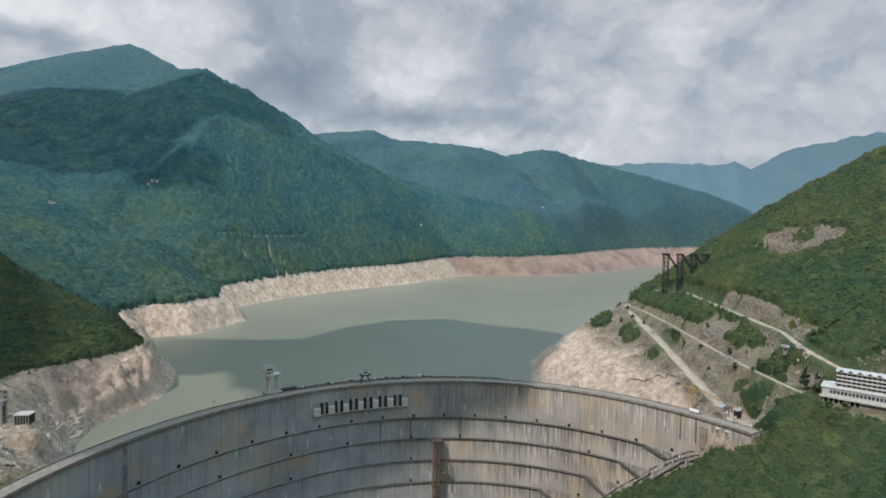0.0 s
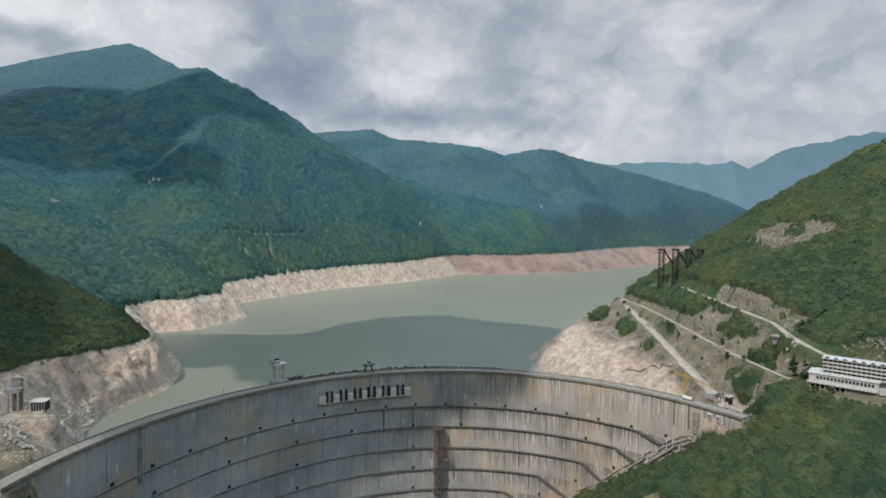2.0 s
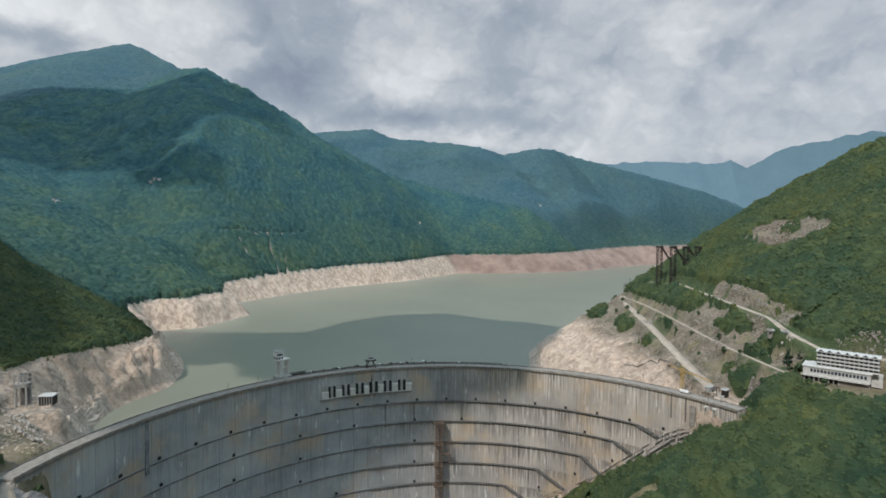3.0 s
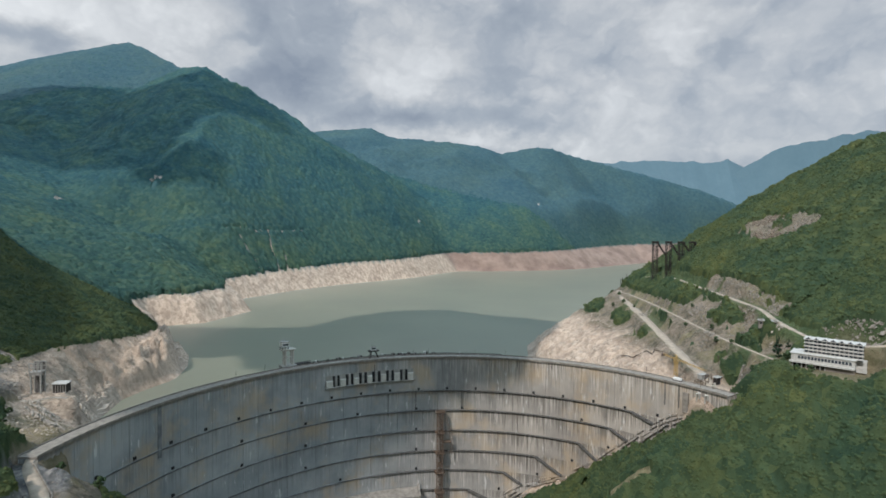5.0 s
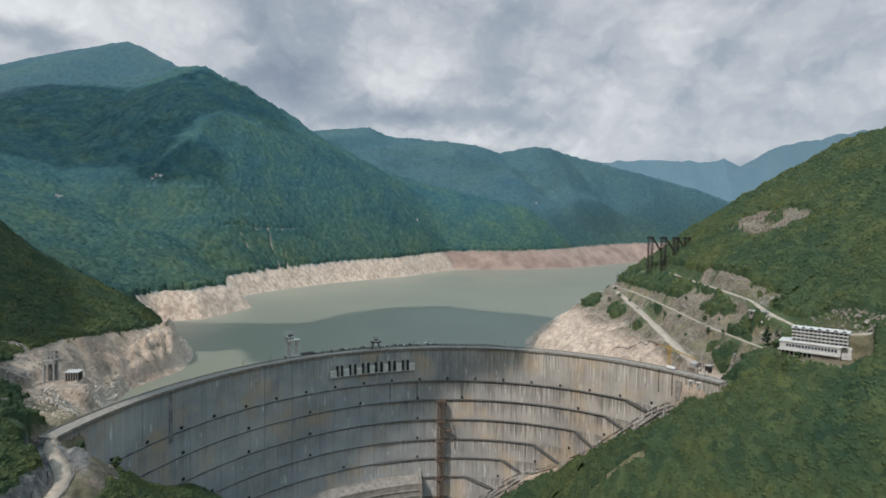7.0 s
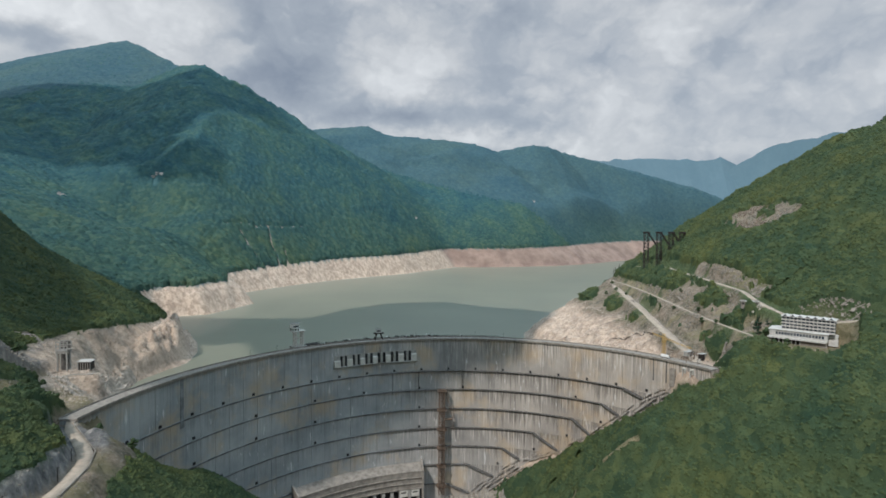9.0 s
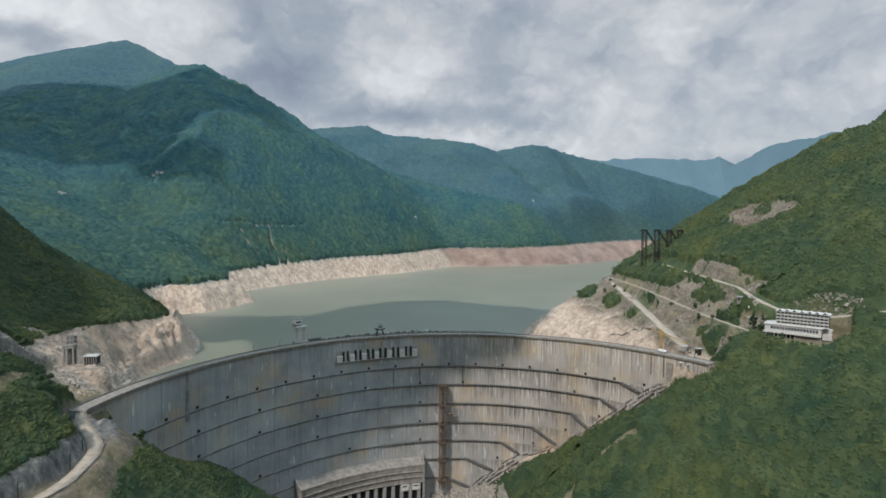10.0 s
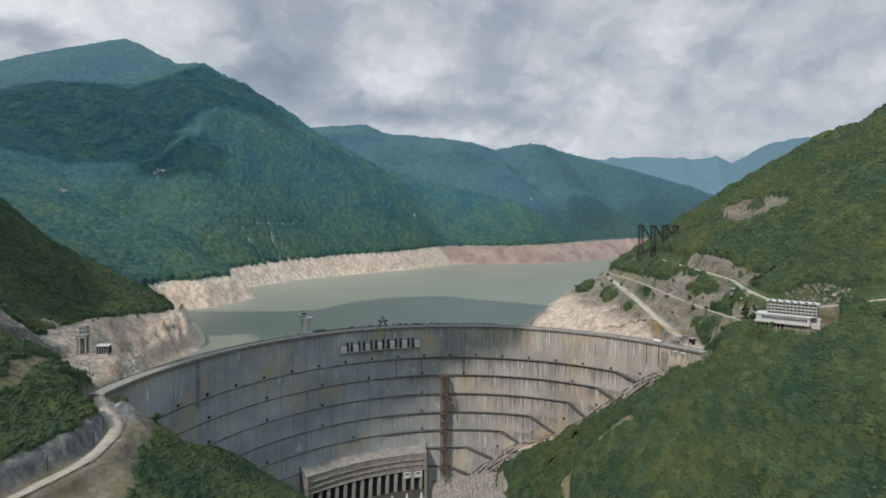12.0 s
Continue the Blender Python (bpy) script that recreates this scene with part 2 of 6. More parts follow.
def concrete_material():
    m, nt, b = shader("dam_concrete", 0.9)
    co, sep = nt.nodes.new("ShaderNodeTexCoord"), nt.nodes.new("ShaderNodeSeparateXYZ")
    nt.links.new(co.outputs["Object"], sep.inputs[0])
    patch = noise_node(nt, 0.02, 6, 0.6)
    # the west half lies in shade: its bluish tone is put into the concrete
    shade_cool = ramp_node(nt, patch, (0.36, (0.205, 0.216, 0.222)), (0.5, (0.262, 0.272, 0.274)), (0.62, (0.33, 0.332, 0.325)))
    warm = ramp_node(nt, patch, (0.36, (0.225, 0.20, 0.178)), (0.5, (0.288, 0.257, 0.226)), (0.62, (0.35, 0.31, 0.268)))
    east = nt.nodes.new("ShaderNodeMapRange")
    nt.links.new(sep.outputs[0], east.inputs["Value"])
    east.inputs["From Min"].default_value, east.inputs["From Max"].default_value = -120, 60
    east = math_node(nt, "ADD", east.outputs["Result"], math_node(nt, "MULTIPLY", math_node(nt, "SUBTRACT", noise_node(nt, 0.013, 4), 0.5), 1.2))
    clamp = nt.nodes.new("ShaderNodeClamp")
    nt.links.new(east, clamp.inputs[0])
    c = mix_node(nt, clamp.outputs[0], shade_cool, warm)
    # how far below the walkway above, 0 to 1: seepage starts there
    fall = math_node(nt, "FRACT", math_node(nt, "DIVIDE", math_node(nt, "SUBTRACT", -39.0, sep.outputs[2]), 23.5))
    top = math_node(nt, "DIVIDE", sep.outputs[2], -39.0)
    below = mix_node(nt, math_node(nt, "GREATER_THAN", sep.outputs[2], -39.0), fall, top)
    dark_n = noise_node(nt, 0.36, 6, 0.7, (1, 1, 0.035))
    soft = ramp_node(nt, math_node(nt, "SUBTRACT", dark_n, math_node(nt, "MULTIPLY", below, 0.16)), (0.42, (0, 0, 0)), (0.56, (1, 1, 1)))
    c = mix_node(nt, math_node(nt, "MULTIPLY", soft, math_node(nt, "ADD", 0.26, math_node(nt, "MULTIPLY", clamp.outputs[0], 0.30))), c, (0.10, 0.092, 0.083))
    white_n = noise_node(nt, 0.75, 6, 0.68, (1, 1, 0.03))
    white = ramp_node(nt, math_node(nt, "SUBTRACT", white_n, math_node(nt, "MULTIPLY", below, 0.12)), (0.47, (0, 0, 0)), (0.56, (1, 1, 1)))
    amount = math_node(nt, "ADD", 0.14, math_node(nt, "MULTIPLY", clamp.outputs[0], 0.55))
    c = mix_node(nt, math_node(nt, "MULTIPLY", white, amount), c, (0.54, 0.49, 0.44))
    drip = ramp_node(nt, noise_node(nt, 0.22, 6, 0.6, (1, 1, 0.2)), (0.63, (0, 0, 0)), (0.68, (1, 1, 1)))
    c = mix_node(nt, math_node(nt, "MULTIPLY", drip, 0.6), c, (0.60, 0.58, 0.55))
    dry_half = nt.nodes.new("ShaderNodeMapRange")
    nt.links.new(sep.outputs[0], dry_half.inputs["Value"])
    dry_half.inputs["From Min"].default_value, dry_half.inputs["From Max"].default_value = 0, 70
    fringe = ramp_node(nt, math_node(nt, "SUBTRACT", noise_node(nt, 0.62, 3, 0.6, (1, 1, 0.012)), math_node(nt, "MULTIPLY", fall, 0.26)), (0.40, (0, 0, 0)), (0.47, (1, 1, 1)))
    lower = math_node(nt, "LESS_THAN", sep.outputs[2], -40.0)
    c = mix_node(nt, math_node(nt, "MULTIPLY", math_node(nt, "MULTIPLY", fringe, lower), math_node(nt, "MULTIPLY", dry_half.outputs["Result"], 0.62)), c, (0.10, 0.088, 0.076))
    info = nt.nodes.new("ShaderNodeObjectInfo")
    c = mix_node(nt, 0.25, c, ramp_node(nt, info.outputs["Random"], (0, (0.72, 0.72, 0.72)), (1, (1.05, 1.03, 1.0))), "MULTIPLY")
    rust = ramp_node(nt, noise_node(nt, 0.026, 6, 0.62, (1, 1, 0.8)), (0.52, (0, 0, 0)), (0.66, (1, 1, 1)))
    c = mix_node(nt, math_node(nt, "MULTIPLY", rust, 0.5), c, (0.40, 0.29, 0.17))
    nt.links.new(c, b.inputs["Base Color"])
    bump_node(nt, b, noise_node(nt, 0.4, 6, 0.55), 0.25, 0.12)
    return m


def leaf_material(name, dark, mid, light, patches=0.011, grain=0.55, cell=0.0, vary=1.0, high_haze=()):
    """Leaves: tones by clump and by stand, haze blue painted in higher up the mountain; they let some light through."""
    m, nt, b = shader(name, 0.8)
    geo = nt.nodes.new("ShaderNodeNewGeometry")
    pick = math_node(nt, "ADD", math_node(nt, "MULTIPLY", geo.outputs["Random Per Island"], 0.5), math_node(nt, "MULTIPLY", attribute(nt, "tone"), 0.5))
    if cell:
        vor = nt.nodes.new("ShaderNodeTexVoronoi")
        vor.inputs["Scale"].default_value = 1.0 / cell
        place = nt.nodes.new("ShaderNodeTexCoord")
        nt.links.new(place.outputs["Object"], vor.inputs["Vector"])
        one = nt.nodes.new("ShaderNodeSeparateColor")
        nt.links.new(vor.outputs["Color"], one.inputs[0])
        pick = one.outputs[0]
    tone = ramp_node(nt, pick, (0.0, dark), (0.55, mid), (1.0, light))
    if high_haze:
        where, xyz, haze_rise = nt.nodes.new("ShaderNodeTexCoord"), nt.nodes.new("ShaderNodeSeparateXYZ"), nt.nodes.new("ShaderNodeMapRange")
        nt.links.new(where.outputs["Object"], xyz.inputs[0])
        nt.links.new(math_node(nt, "ADD", xyz.outputs[2], math_node(nt, "MULTIPLY", noise_node(nt, 0.006, 4, 0.6), 160.0)), haze_rise.inputs["Value"])
        haze_rise.inputs["From Min"].default_value, haze_rise.inputs["From Max"].default_value = 120.0, 400.0
        tone = mix_node(nt, haze_rise.outputs["Result"], tone, ramp_node(nt, pick, (0.0, high_haze[0]), (0.55, high_haze[1]), (1.0, high_haze[2])))
    wide = ramp_node(nt, noise_node(nt, patches, 4, 0.55), (0.32, (0.66, 0.82, 0.88)), (0.50, (0.98, 1.0, 0.92)), (0.68, (1.30, 1.14, 0.84)))
    c = mix_node(nt, vary, tone, wide, "MULTIPLY")
    c = mix_node(nt, 0.5, c, ramp_node(nt, noise_node(nt, grain, 6, 0.75), (0.35, (0.55, 0.60, 0.58)), (0.65, (1.25, 1.2, 1.1))), "MULTIPLY")
    nt.links.new(c, b.inputs["Base Color"])
    bump_node(nt, b, noise_node(nt, grain * 1.4, 6, 0.75), 0.8, 0.9 / grain * 0.5)
    thin, both = nt.nodes.new("ShaderNodeBsdfTranslucent"), nt.nodes.new("ShaderNodeMixShader")
    nt.links.new(c, thin.inputs["Color"])
    both.inputs[0].default_value = 0.48
    nt.links.new(b.outputs[0], both.inputs[1])
    nt.links.new(thin.outputs[0], both.inputs[2])
    nt.links.new(both.outputs[0], nt.nodes["Material Output"].inputs["Surface"])
    return m


def water_material():
    m, nt, b = shader("water", 0.30)
    c = ramp_node(nt, noise_node(nt, 0.004, 5, 0.55), (0.35, (0.15, 0.149, 0.113)), (0.65, (0.176, 0.171, 0.127)))
    nt.links.new(c, b.inputs["Base Color"])
    b.inputs["Specular IOR Level"].default_value = 0.4
    b.inputs["IOR"].default_value = 1.33
    bump_node(nt, b, noise_node(nt, 0.03, 2, 0.5), 0.008, 0.1)
    return m


GROUND, CONCRETE, WATER_MAT = ground_material(), concrete_material(), water_material()
LEAF_NEAR = leaf_material("leaf_near", (0.063, 0.093, 0.048), (0.090, 0.119, 0.055), (0.134, 0.154, 0.064), 0.014, 0.9)
LEAF_SHEET = leaf_material("leaf_canopy", (0.051, 0.081, 0.044), (0.077, 0.106, 0.051), (0.114, 0.137, 0.060), 0.014, 0.7, 9.0)
# distance haze is painted into these far leaves as blue, strongest high up
LEAF_FAR = leaf_material("leaf_mountain_hazed", (0.055, 0.110, 0.098), (0.075, 0.140, 0.119), (0.110, 0.170, 0.128), 0.0075, 0.09, 13.0, 1.0,
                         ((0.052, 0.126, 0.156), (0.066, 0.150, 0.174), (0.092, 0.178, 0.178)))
LEAF_MID = leaf_material("leaf_distant_hazed", (0.060, 0.118, 0.118), (0.079, 0.146, 0.138), (0.108, 0.172, 0.146), 0.0025, 0.05, 16.0, 0.5,
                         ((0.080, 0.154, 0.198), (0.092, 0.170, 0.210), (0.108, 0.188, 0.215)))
BARK = plain("bark", (0.07, 0.055, 0.04), (0.13, 0.10, 0.075), 0.5)
STEEL = plain("rusty_steel", (0.085, 0.062, 0.048), (0.18, 0.13, 0.095), 1.0, 0.7, 0.3)
DARK_STEEL = plain("dark_steel", (0.02, 0.018, 0.018), (0.05, 0.04, 0.035), 1.0, 0.6, 0.4)
# near black stands for shade inside openings; also used for tyres and doors
DARK = plain("opening_shade_black", (0.012, 0.012, 0.013), (0.03, 0.03, 0.032), 1.5)
PALE_CONCRETE = plain("pale_concrete", (0.36, 0.34, 0.30), (0.55, 0.52, 0.47), 3.0)
GREY_CONCRETE = plain("grey_concrete", (0.20, 0.195, 0.18), (0.34, 0.32, 0.29), 3.0)
ROAD_MAT = plain("gravel_road", (0.22, 0.18, 0.138), (0.37, 0.305, 0.24), 5.0, 0.95)
ASPHALT = plain("crest_paving", (0.15, 0.132, 0.112), (0.25, 0.222, 0.19), 4.0, 0.9)
WHITE = plain("white_render", (0.52, 0.50, 0.475), (0.70, 0.685, 0.66), 3.0)
BLUE = plain("blue_grey_panel", (0.075, 0.092, 0.115), (0.13, 0.15, 0.18), 3.0)
YELLOW = plain("yellow_paint", (0.34, 0.22, 0.07), (0.46, 0.32, 0.13), 2.0, 0.6)
GLASS = plain("dark_glass", (0.02, 0.03, 0.04), (0.05, 0.06, 0.075), 3.0, 0.15, 0.0, 0)
# flat blue of the far ranges is distance haze put into the colour
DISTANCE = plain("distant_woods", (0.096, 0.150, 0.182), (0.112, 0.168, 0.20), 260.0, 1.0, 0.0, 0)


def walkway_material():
    """Walkway edges: weathered, with ledge shadow painted in dark, faded on the shaded west half."""
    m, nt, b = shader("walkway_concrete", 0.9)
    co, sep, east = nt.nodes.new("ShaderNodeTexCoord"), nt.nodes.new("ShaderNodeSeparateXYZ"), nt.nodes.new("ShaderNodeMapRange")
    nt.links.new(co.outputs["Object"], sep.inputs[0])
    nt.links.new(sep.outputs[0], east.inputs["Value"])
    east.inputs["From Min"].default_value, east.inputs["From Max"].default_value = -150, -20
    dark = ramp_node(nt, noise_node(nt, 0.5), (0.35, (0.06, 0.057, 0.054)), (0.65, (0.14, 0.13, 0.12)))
    west_pale = ramp_node(nt, noise_node(nt, 0.12), (0.4, (0.12, 0.122, 0.125)), (0.6, (0.20, 0.203, 0.207)))
    nt.links.new(mix_node(nt, east.outputs["Result"], west_pale, dark), b.inputs["Base Color"])
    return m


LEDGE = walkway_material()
ROCK = plain("rock", (0.2, 0.165, 0.13), (0.48, 0.40, 0.325), 6.0, 0.95, 0.0, 0.2)
DIRTY_WHITE = plain("dirty_white_render", (0.32, 0.305, 0.28), (0.50, 0.48, 0.45), 2.0)
OUTLET = plain("stained_concrete", (0.13, 0.115, 0.10), (0.27, 0.24, 0.205), 5.0, 0.9)
CONIFER = leaf_material("fir_needles", (0.03, 0.055, 0.035), (0.04, 0.07, 0.042), (0.055, 0.085, 0.05), 0.02, 1.0)
BROWN_ROCK = plain("brown_rock", (0.085, 0.068, 0.052), (0.25, 0.20, 0.155), 3.0, 0.95, 0.0, 0.2)
GREY_ROCK = plain("grey_rock", (0.11, 0.098, 0.083), (0.29, 0.255, 0.212), 2.5, 0.95, 0.0, 0.2)
PALE_ROCK = plain("pale_rock", (0.2, 0.18, 0.155), (0.50, 0.44, 0.375), 3.0, 0.95, 0.0, 0.15)


# ---- terrain: one height function for the whole valley ----
CX, CY, RF = 11.0, -373.0, 279.0          # centre of the arch and radius of its downstream face
WATER = -59.0


def lattice(ix, iy, seed):
    h = (ix.astype(np.int64) * 374761393 + iy.astype(np.int64) * 668265263 + seed * 974634777) & 0xFFFFFFFF
    h = ((h ^ (h >> 13)) * 1274126177) & 0xFFFFFFFF
    return ((h ^ (h >> 16)) & 0xFFFF) / 65535.0


def vnoise(x, y, seed=0):
    """Smooth value noise in -1..1."""
    ix, iy = np.floor(x), np.floor(y)
    fx, fy = x - ix, y - iy
    fx, fy = fx * fx * (3 - 2 * fx), fy * fy * (3 - 2 * fy)
    a, b = lattice(ix, iy, seed), lattice(ix + 1, iy, seed)
    c, d = lattice(ix, iy + 1, seed), lattice(ix + 1, iy + 1, seed)
    return 2 * ((a + (b - a) * fx) * (1 - fy) + (c + (d - c) * fx) * fy) - 1


def fbm(x, y, size, octaves=4, seed=0, ridged=False):
    total, amp, norm = 0.0, 1.0, 0.0
    for k in range(octaves):
        n = vnoise(x / size + 17.3 * k, y / size - 9.1 * k, seed + k)
        total = total + amp * (1 - 2 * np.abs(n) if ridged else n)
        norm += amp
        amp *= 0.5
        size *= 0.5
    return total / norm


def cells(x, y, size, seed=0):
    """Rounded tops on a jittered grid, 0 to 1, as tree crowns seen from above."""
    gx, gy = np.floor(x / size), np.floor(y / size)
    best = np.zeros(np.shape(x))
    for i in (-1, 0, 1):
        for j in (-1, 0, 1):
            cx = (gx + i + 0.1 + 0.8 * lattice(gx + i, gy + j, seed)) * size
            cy = (gy + j + 0.1 + 0.8 * lattice(gx + i, gy + j, seed + 50)) * size
            h = 0.55 + 0.45 * lattice(gx + i, gy + j, seed + 90)
            best = np.maximum(best, h * (1 - ((x - cx) ** 2 + (y - cy) ** 2) / (0.85 * size) ** 2))
    return best


def ramp(v, a, b):
    t = np.clip((v - a) / (b - a), 0, 1)
    return t * t * (3 - 2 * t)


def table(v, rows):
    return np.interp(v, [r[0] for r in rows], [r[1] for r in rows])


def smax(a, b, k):
    h = np.clip(0.5 + 0.5 * (a - b) / k, 0, 1)
    return b + (a - b) * h + k * h * (1 - h)


def near_line(x, y, line):
    """Distance to a polyline of (x, y, z) and the line's height at the nearest place."""
    best = np.full(np.shape(x), 1e9)
    high = np.zeros(np.shape(x))
    for (ax, ay, az), (bx, by, bz) in zip(line, line[1:]):
        ux, uy = bx - ax, by - ay
        t = np.clip(((x - ax) * ux + (y - ay) * uy) / (ux * ux + uy * uy), 0, 1)
        d = np.hypot(x - ax - t * ux, y - ay - t * uy)
        near = d < best
        best = np.where(near, d, best)
        high = np.where(near, az + t * (bz - az), high)
    return best, high


# where the banks pass the height of the crest (z = 0), by y
EAST_ZERO = [(-1500, 560), (-900, 420), (-600, 350), (-430, 315), (-360, 300), (-325, 284), (-280, 265), (-229, 246),
             (-195, 252), (-120, 248), (-60, 232), (130, 224), (236, 214), (280, 244), (330, 300), (420, 400), (723, 600), (1905, 1150), (4300, 2500)]
WEST_ZERO = [(-1500, -420), (-900, -330), (-600, -262), (-496, -238), (-453, -228), (-410, -240), (-380, -252), (-362, -276), (-335, -320), (-300, -352),
             (-235, -405), (-150, -442), (0, -470), (130, -520), (220, -600), (300, -720), (400, -850)]
# water's edge of the north-west shore
SHORE = [(-520, 225, 0), (-630, 358, 0), (-556, 405, 0), (-522, 576, 0), (-644, 783, 0), (-560, 1009, 0), (-448, 1211, 0),
         (-213, 1506, 0), (-14, 1900, 0), (233, 1940, 0), (537, 2070, 0), (718, 2210, 0), (961, 2490, 0), (1257, 2800, 0),
         (1750, 3030, 0), (2700, 3250, 0), (4900, 3450, 0)]
# ridge lines
MASSIF = [(-1640, 2150, 1075), (-1525, 2050, 1004), (-1346, 1900, 959), (-1277, 1850, 938), (-1177, 1850, 877), (-1064, 1850, 833), (-987, 1870, 777), (-909, 1890, 740),
          (-841, 1900, 700), (-790, 1960, 648), (-620, 2000, 560), (-335, 2150, 405), (-20, 2350, 205), (330, 2550, 60)]
SUMMIT = [(-3400, 2550, 1040), (-2946, 2500, 1156), (-2723, 2500, 1205), (-2464, 2500, 1250), (-2208, 2500, 1291), (-2098, 2500, 1303), (-1976, 2450, 1254), (-1822, 2400, 1169),
          (-1667, 2300, 1083)]
MIDDLE = [(-1400, 3000, 800), (-900, 3000, 863), (-656, 3000, 868), (-493, 3000, 808), (-293, 3030, 786), (-92, 3080, 779), (114, 3130, 767), (306, 3200, 716)]
MIDDLE_HEAD = [(306, 3200, 716), (452, 3200, 751), (577, 3200, 768)]
MIDDLE_EAST = [(577, 3200, 768), (687, 3230, 769), (781, 3280, 734), (761, 3400, 773), (805, 3400, 751), (959, 3400, 721), (1221, 3400, 648), (1439, 3400, 596), (1677, 3450, 537), (1895, 3450, 481), (2071, 3450, 412), (2290, 3450, 312)]
FAR_LINE = [(300, 4050, 600), (900, 4050, 740), (1112, 4050, 790), (1415, 4050, 770), (1665, 4050, 806), (1840, 4050, 822), (2165, 4050, 782), (2412, 4050, 808), (2562, 4050, 745), (3300, 4050, 500)]
FAR_EAST = [(2000, 4000, 430), (2391, 4000, 630), (2535, 4000, 740), (2630, 4000, 800), (2870, 4000, 900), (3109, 4000, 975), (3347, 4000, 1025), (3670, 4000, 1065), (4700, 4000, 1150)]


def east_bank(x, y):
    u = x - table(y, EAST_ZERO)
    up_slope = table(y, [(-430, 0.38), (-300, 0.38), (-215, 0.66), (-120, 0.71), (150, 0.71), (300, 0.60), (500, 0.42)])
    gorge = np.hypot(x - CX, y - CY) < RF + 4
    k = np.where(gorge, table(y, [(-220, 0.80), (-165, 1.08), (-120, 1.12), (-70, 0.72)]), table(y, [(-220, 0.80), (-175, 1.05), (-140, 0.82), (-100, 0.66), (0, 0.56), (126, 0.52), (209, 0.62), (260, 0.70)]))
    low = np.where((u > -70) | (y > -70), k * u, -70 * k + 1.12 * (u + 70))
    z = np.where(u > 0, up_slope * u, low)
    # a bench high on the hill, steeper above it
    return z + table(u, [(60, 0), (200, 9), (300, 6), (395, 0), (440, -14), (462, -29), (520, -32), (560, -24)]) * ramp(y, -150, -60)


def west_bank(x, y):
    u = table(y, WEST_ZERO) - x
    up_slope = table(y, [(-600, 0.60), (-440, 0.58), (-400, 0.50), (-350, 0.52), (-310, 0.72), (-290, 0.8), (-230, 0.55), (-100, 0.5), (300, 0.5)])
    down_slope = table(y, [(-420, 0.75), (-330, 0.6), (-250, 0.6), (-213, 0.7), (-150, 1.1), (-100, 1.2), (-56, 0.95), (-20, 0.76), (5, 0.71), (59, 0.67), (110, 0.72), (151, 0.8), (200, 0.9)])
    return np.where(u > 0, up_slope * u + 0.36 * np.clip(u - 190, 0, 130) * ramp(y, -80, 60), down_slope * u)


def tree_line(x, y):
    return 1.0 + 0.03 * np.clip(y - 800, 0, 3000)


def tents(x, y):
    z = np.full(np.shape(x), -200.0)
    for line, fall in ((MASSIF, 0.80), (SUMMIT, 0.66), (MIDDLE, 0.62), (MIDDLE_HEAD, 0.82), (MIDDLE_EAST, 1.2)):
        for a, b in zip(line, line[1:]):
            d, high = near_line(x, y, [a, b])
            z = smax(z, high - fall * d, 14.0)
    return z


def north_bank(x, y):
    d, _ = near_line(x, y, SHORE)
    edge = np.interp(y, [p[1] for p in SHORE], [p[0] for p in SHORE])
    head = np.interp(x, [p[0] for p in SHORE[8:]], [p[1] for p in SHORE[8:]])
    d = np.where(np.where(y < 1900, x < edge, y > head), d, -d)
    top = tree_line(x, y)
    foot = 62 + 70 * ramp(y, 1900, 2500)
    e = np.clip(d - foot, 0, 1e5)
    back = (1.15 - 0.25 * ramp(y, 2300, 3000)) * e + 0.009 * ramp(y, 2300, 3000) * e * e
    rise = np.where(d > 0, WATER + (top - WATER) * np.clip(d / foot, 0, 1) + back, WATER + 0.5 * d)
    crest = np.minimum(np.minimum(near_line(x, y, MASSIF)[0], near_line(x, y, SUMMIT)[0]), near_line(x, y, MIDDLE + MIDDLE_HEAD[1:] + MIDDLE_EAST[1:])[0])
    hills = 80 * fbm(x, y, 560, 2, 5) + 60 * fbm(x + 0.4 * y, y - 0.4 * x, 330, 2, 9, True) + 16 * fbm(x, y, 120, 2, 15, True)
    m = tents(x, y) + hills * ramp(d, 80, 420) * (1 - 0.65 * ramp(-x, 950, 1350)) * (0.12 + 0.88 * ramp(crest, 20, 380))
    m = np.maximum(m, np.minimum(top + 0.42 * (d - 62), 560.0))
    # a rounded knoll above the shore and the hollow behind it
    m = m + 50 * np.exp(-((x + 850) / 120) ** 2 - ((y - 740) / 160) ** 2) - 28 * np.exp(-((x + 1010) / 130) ** 2 - ((y - 900) / 110) ** 2)
    k = 30.0 + 110.0 * ramp(y, 2300, 2900)
    h = np.clip(0.5 + 0.5 * (m - rise) / k, 0, 1)
    return m + (rise - m) * h - k * h * (1 - h) * ramp(d, 40, 90)


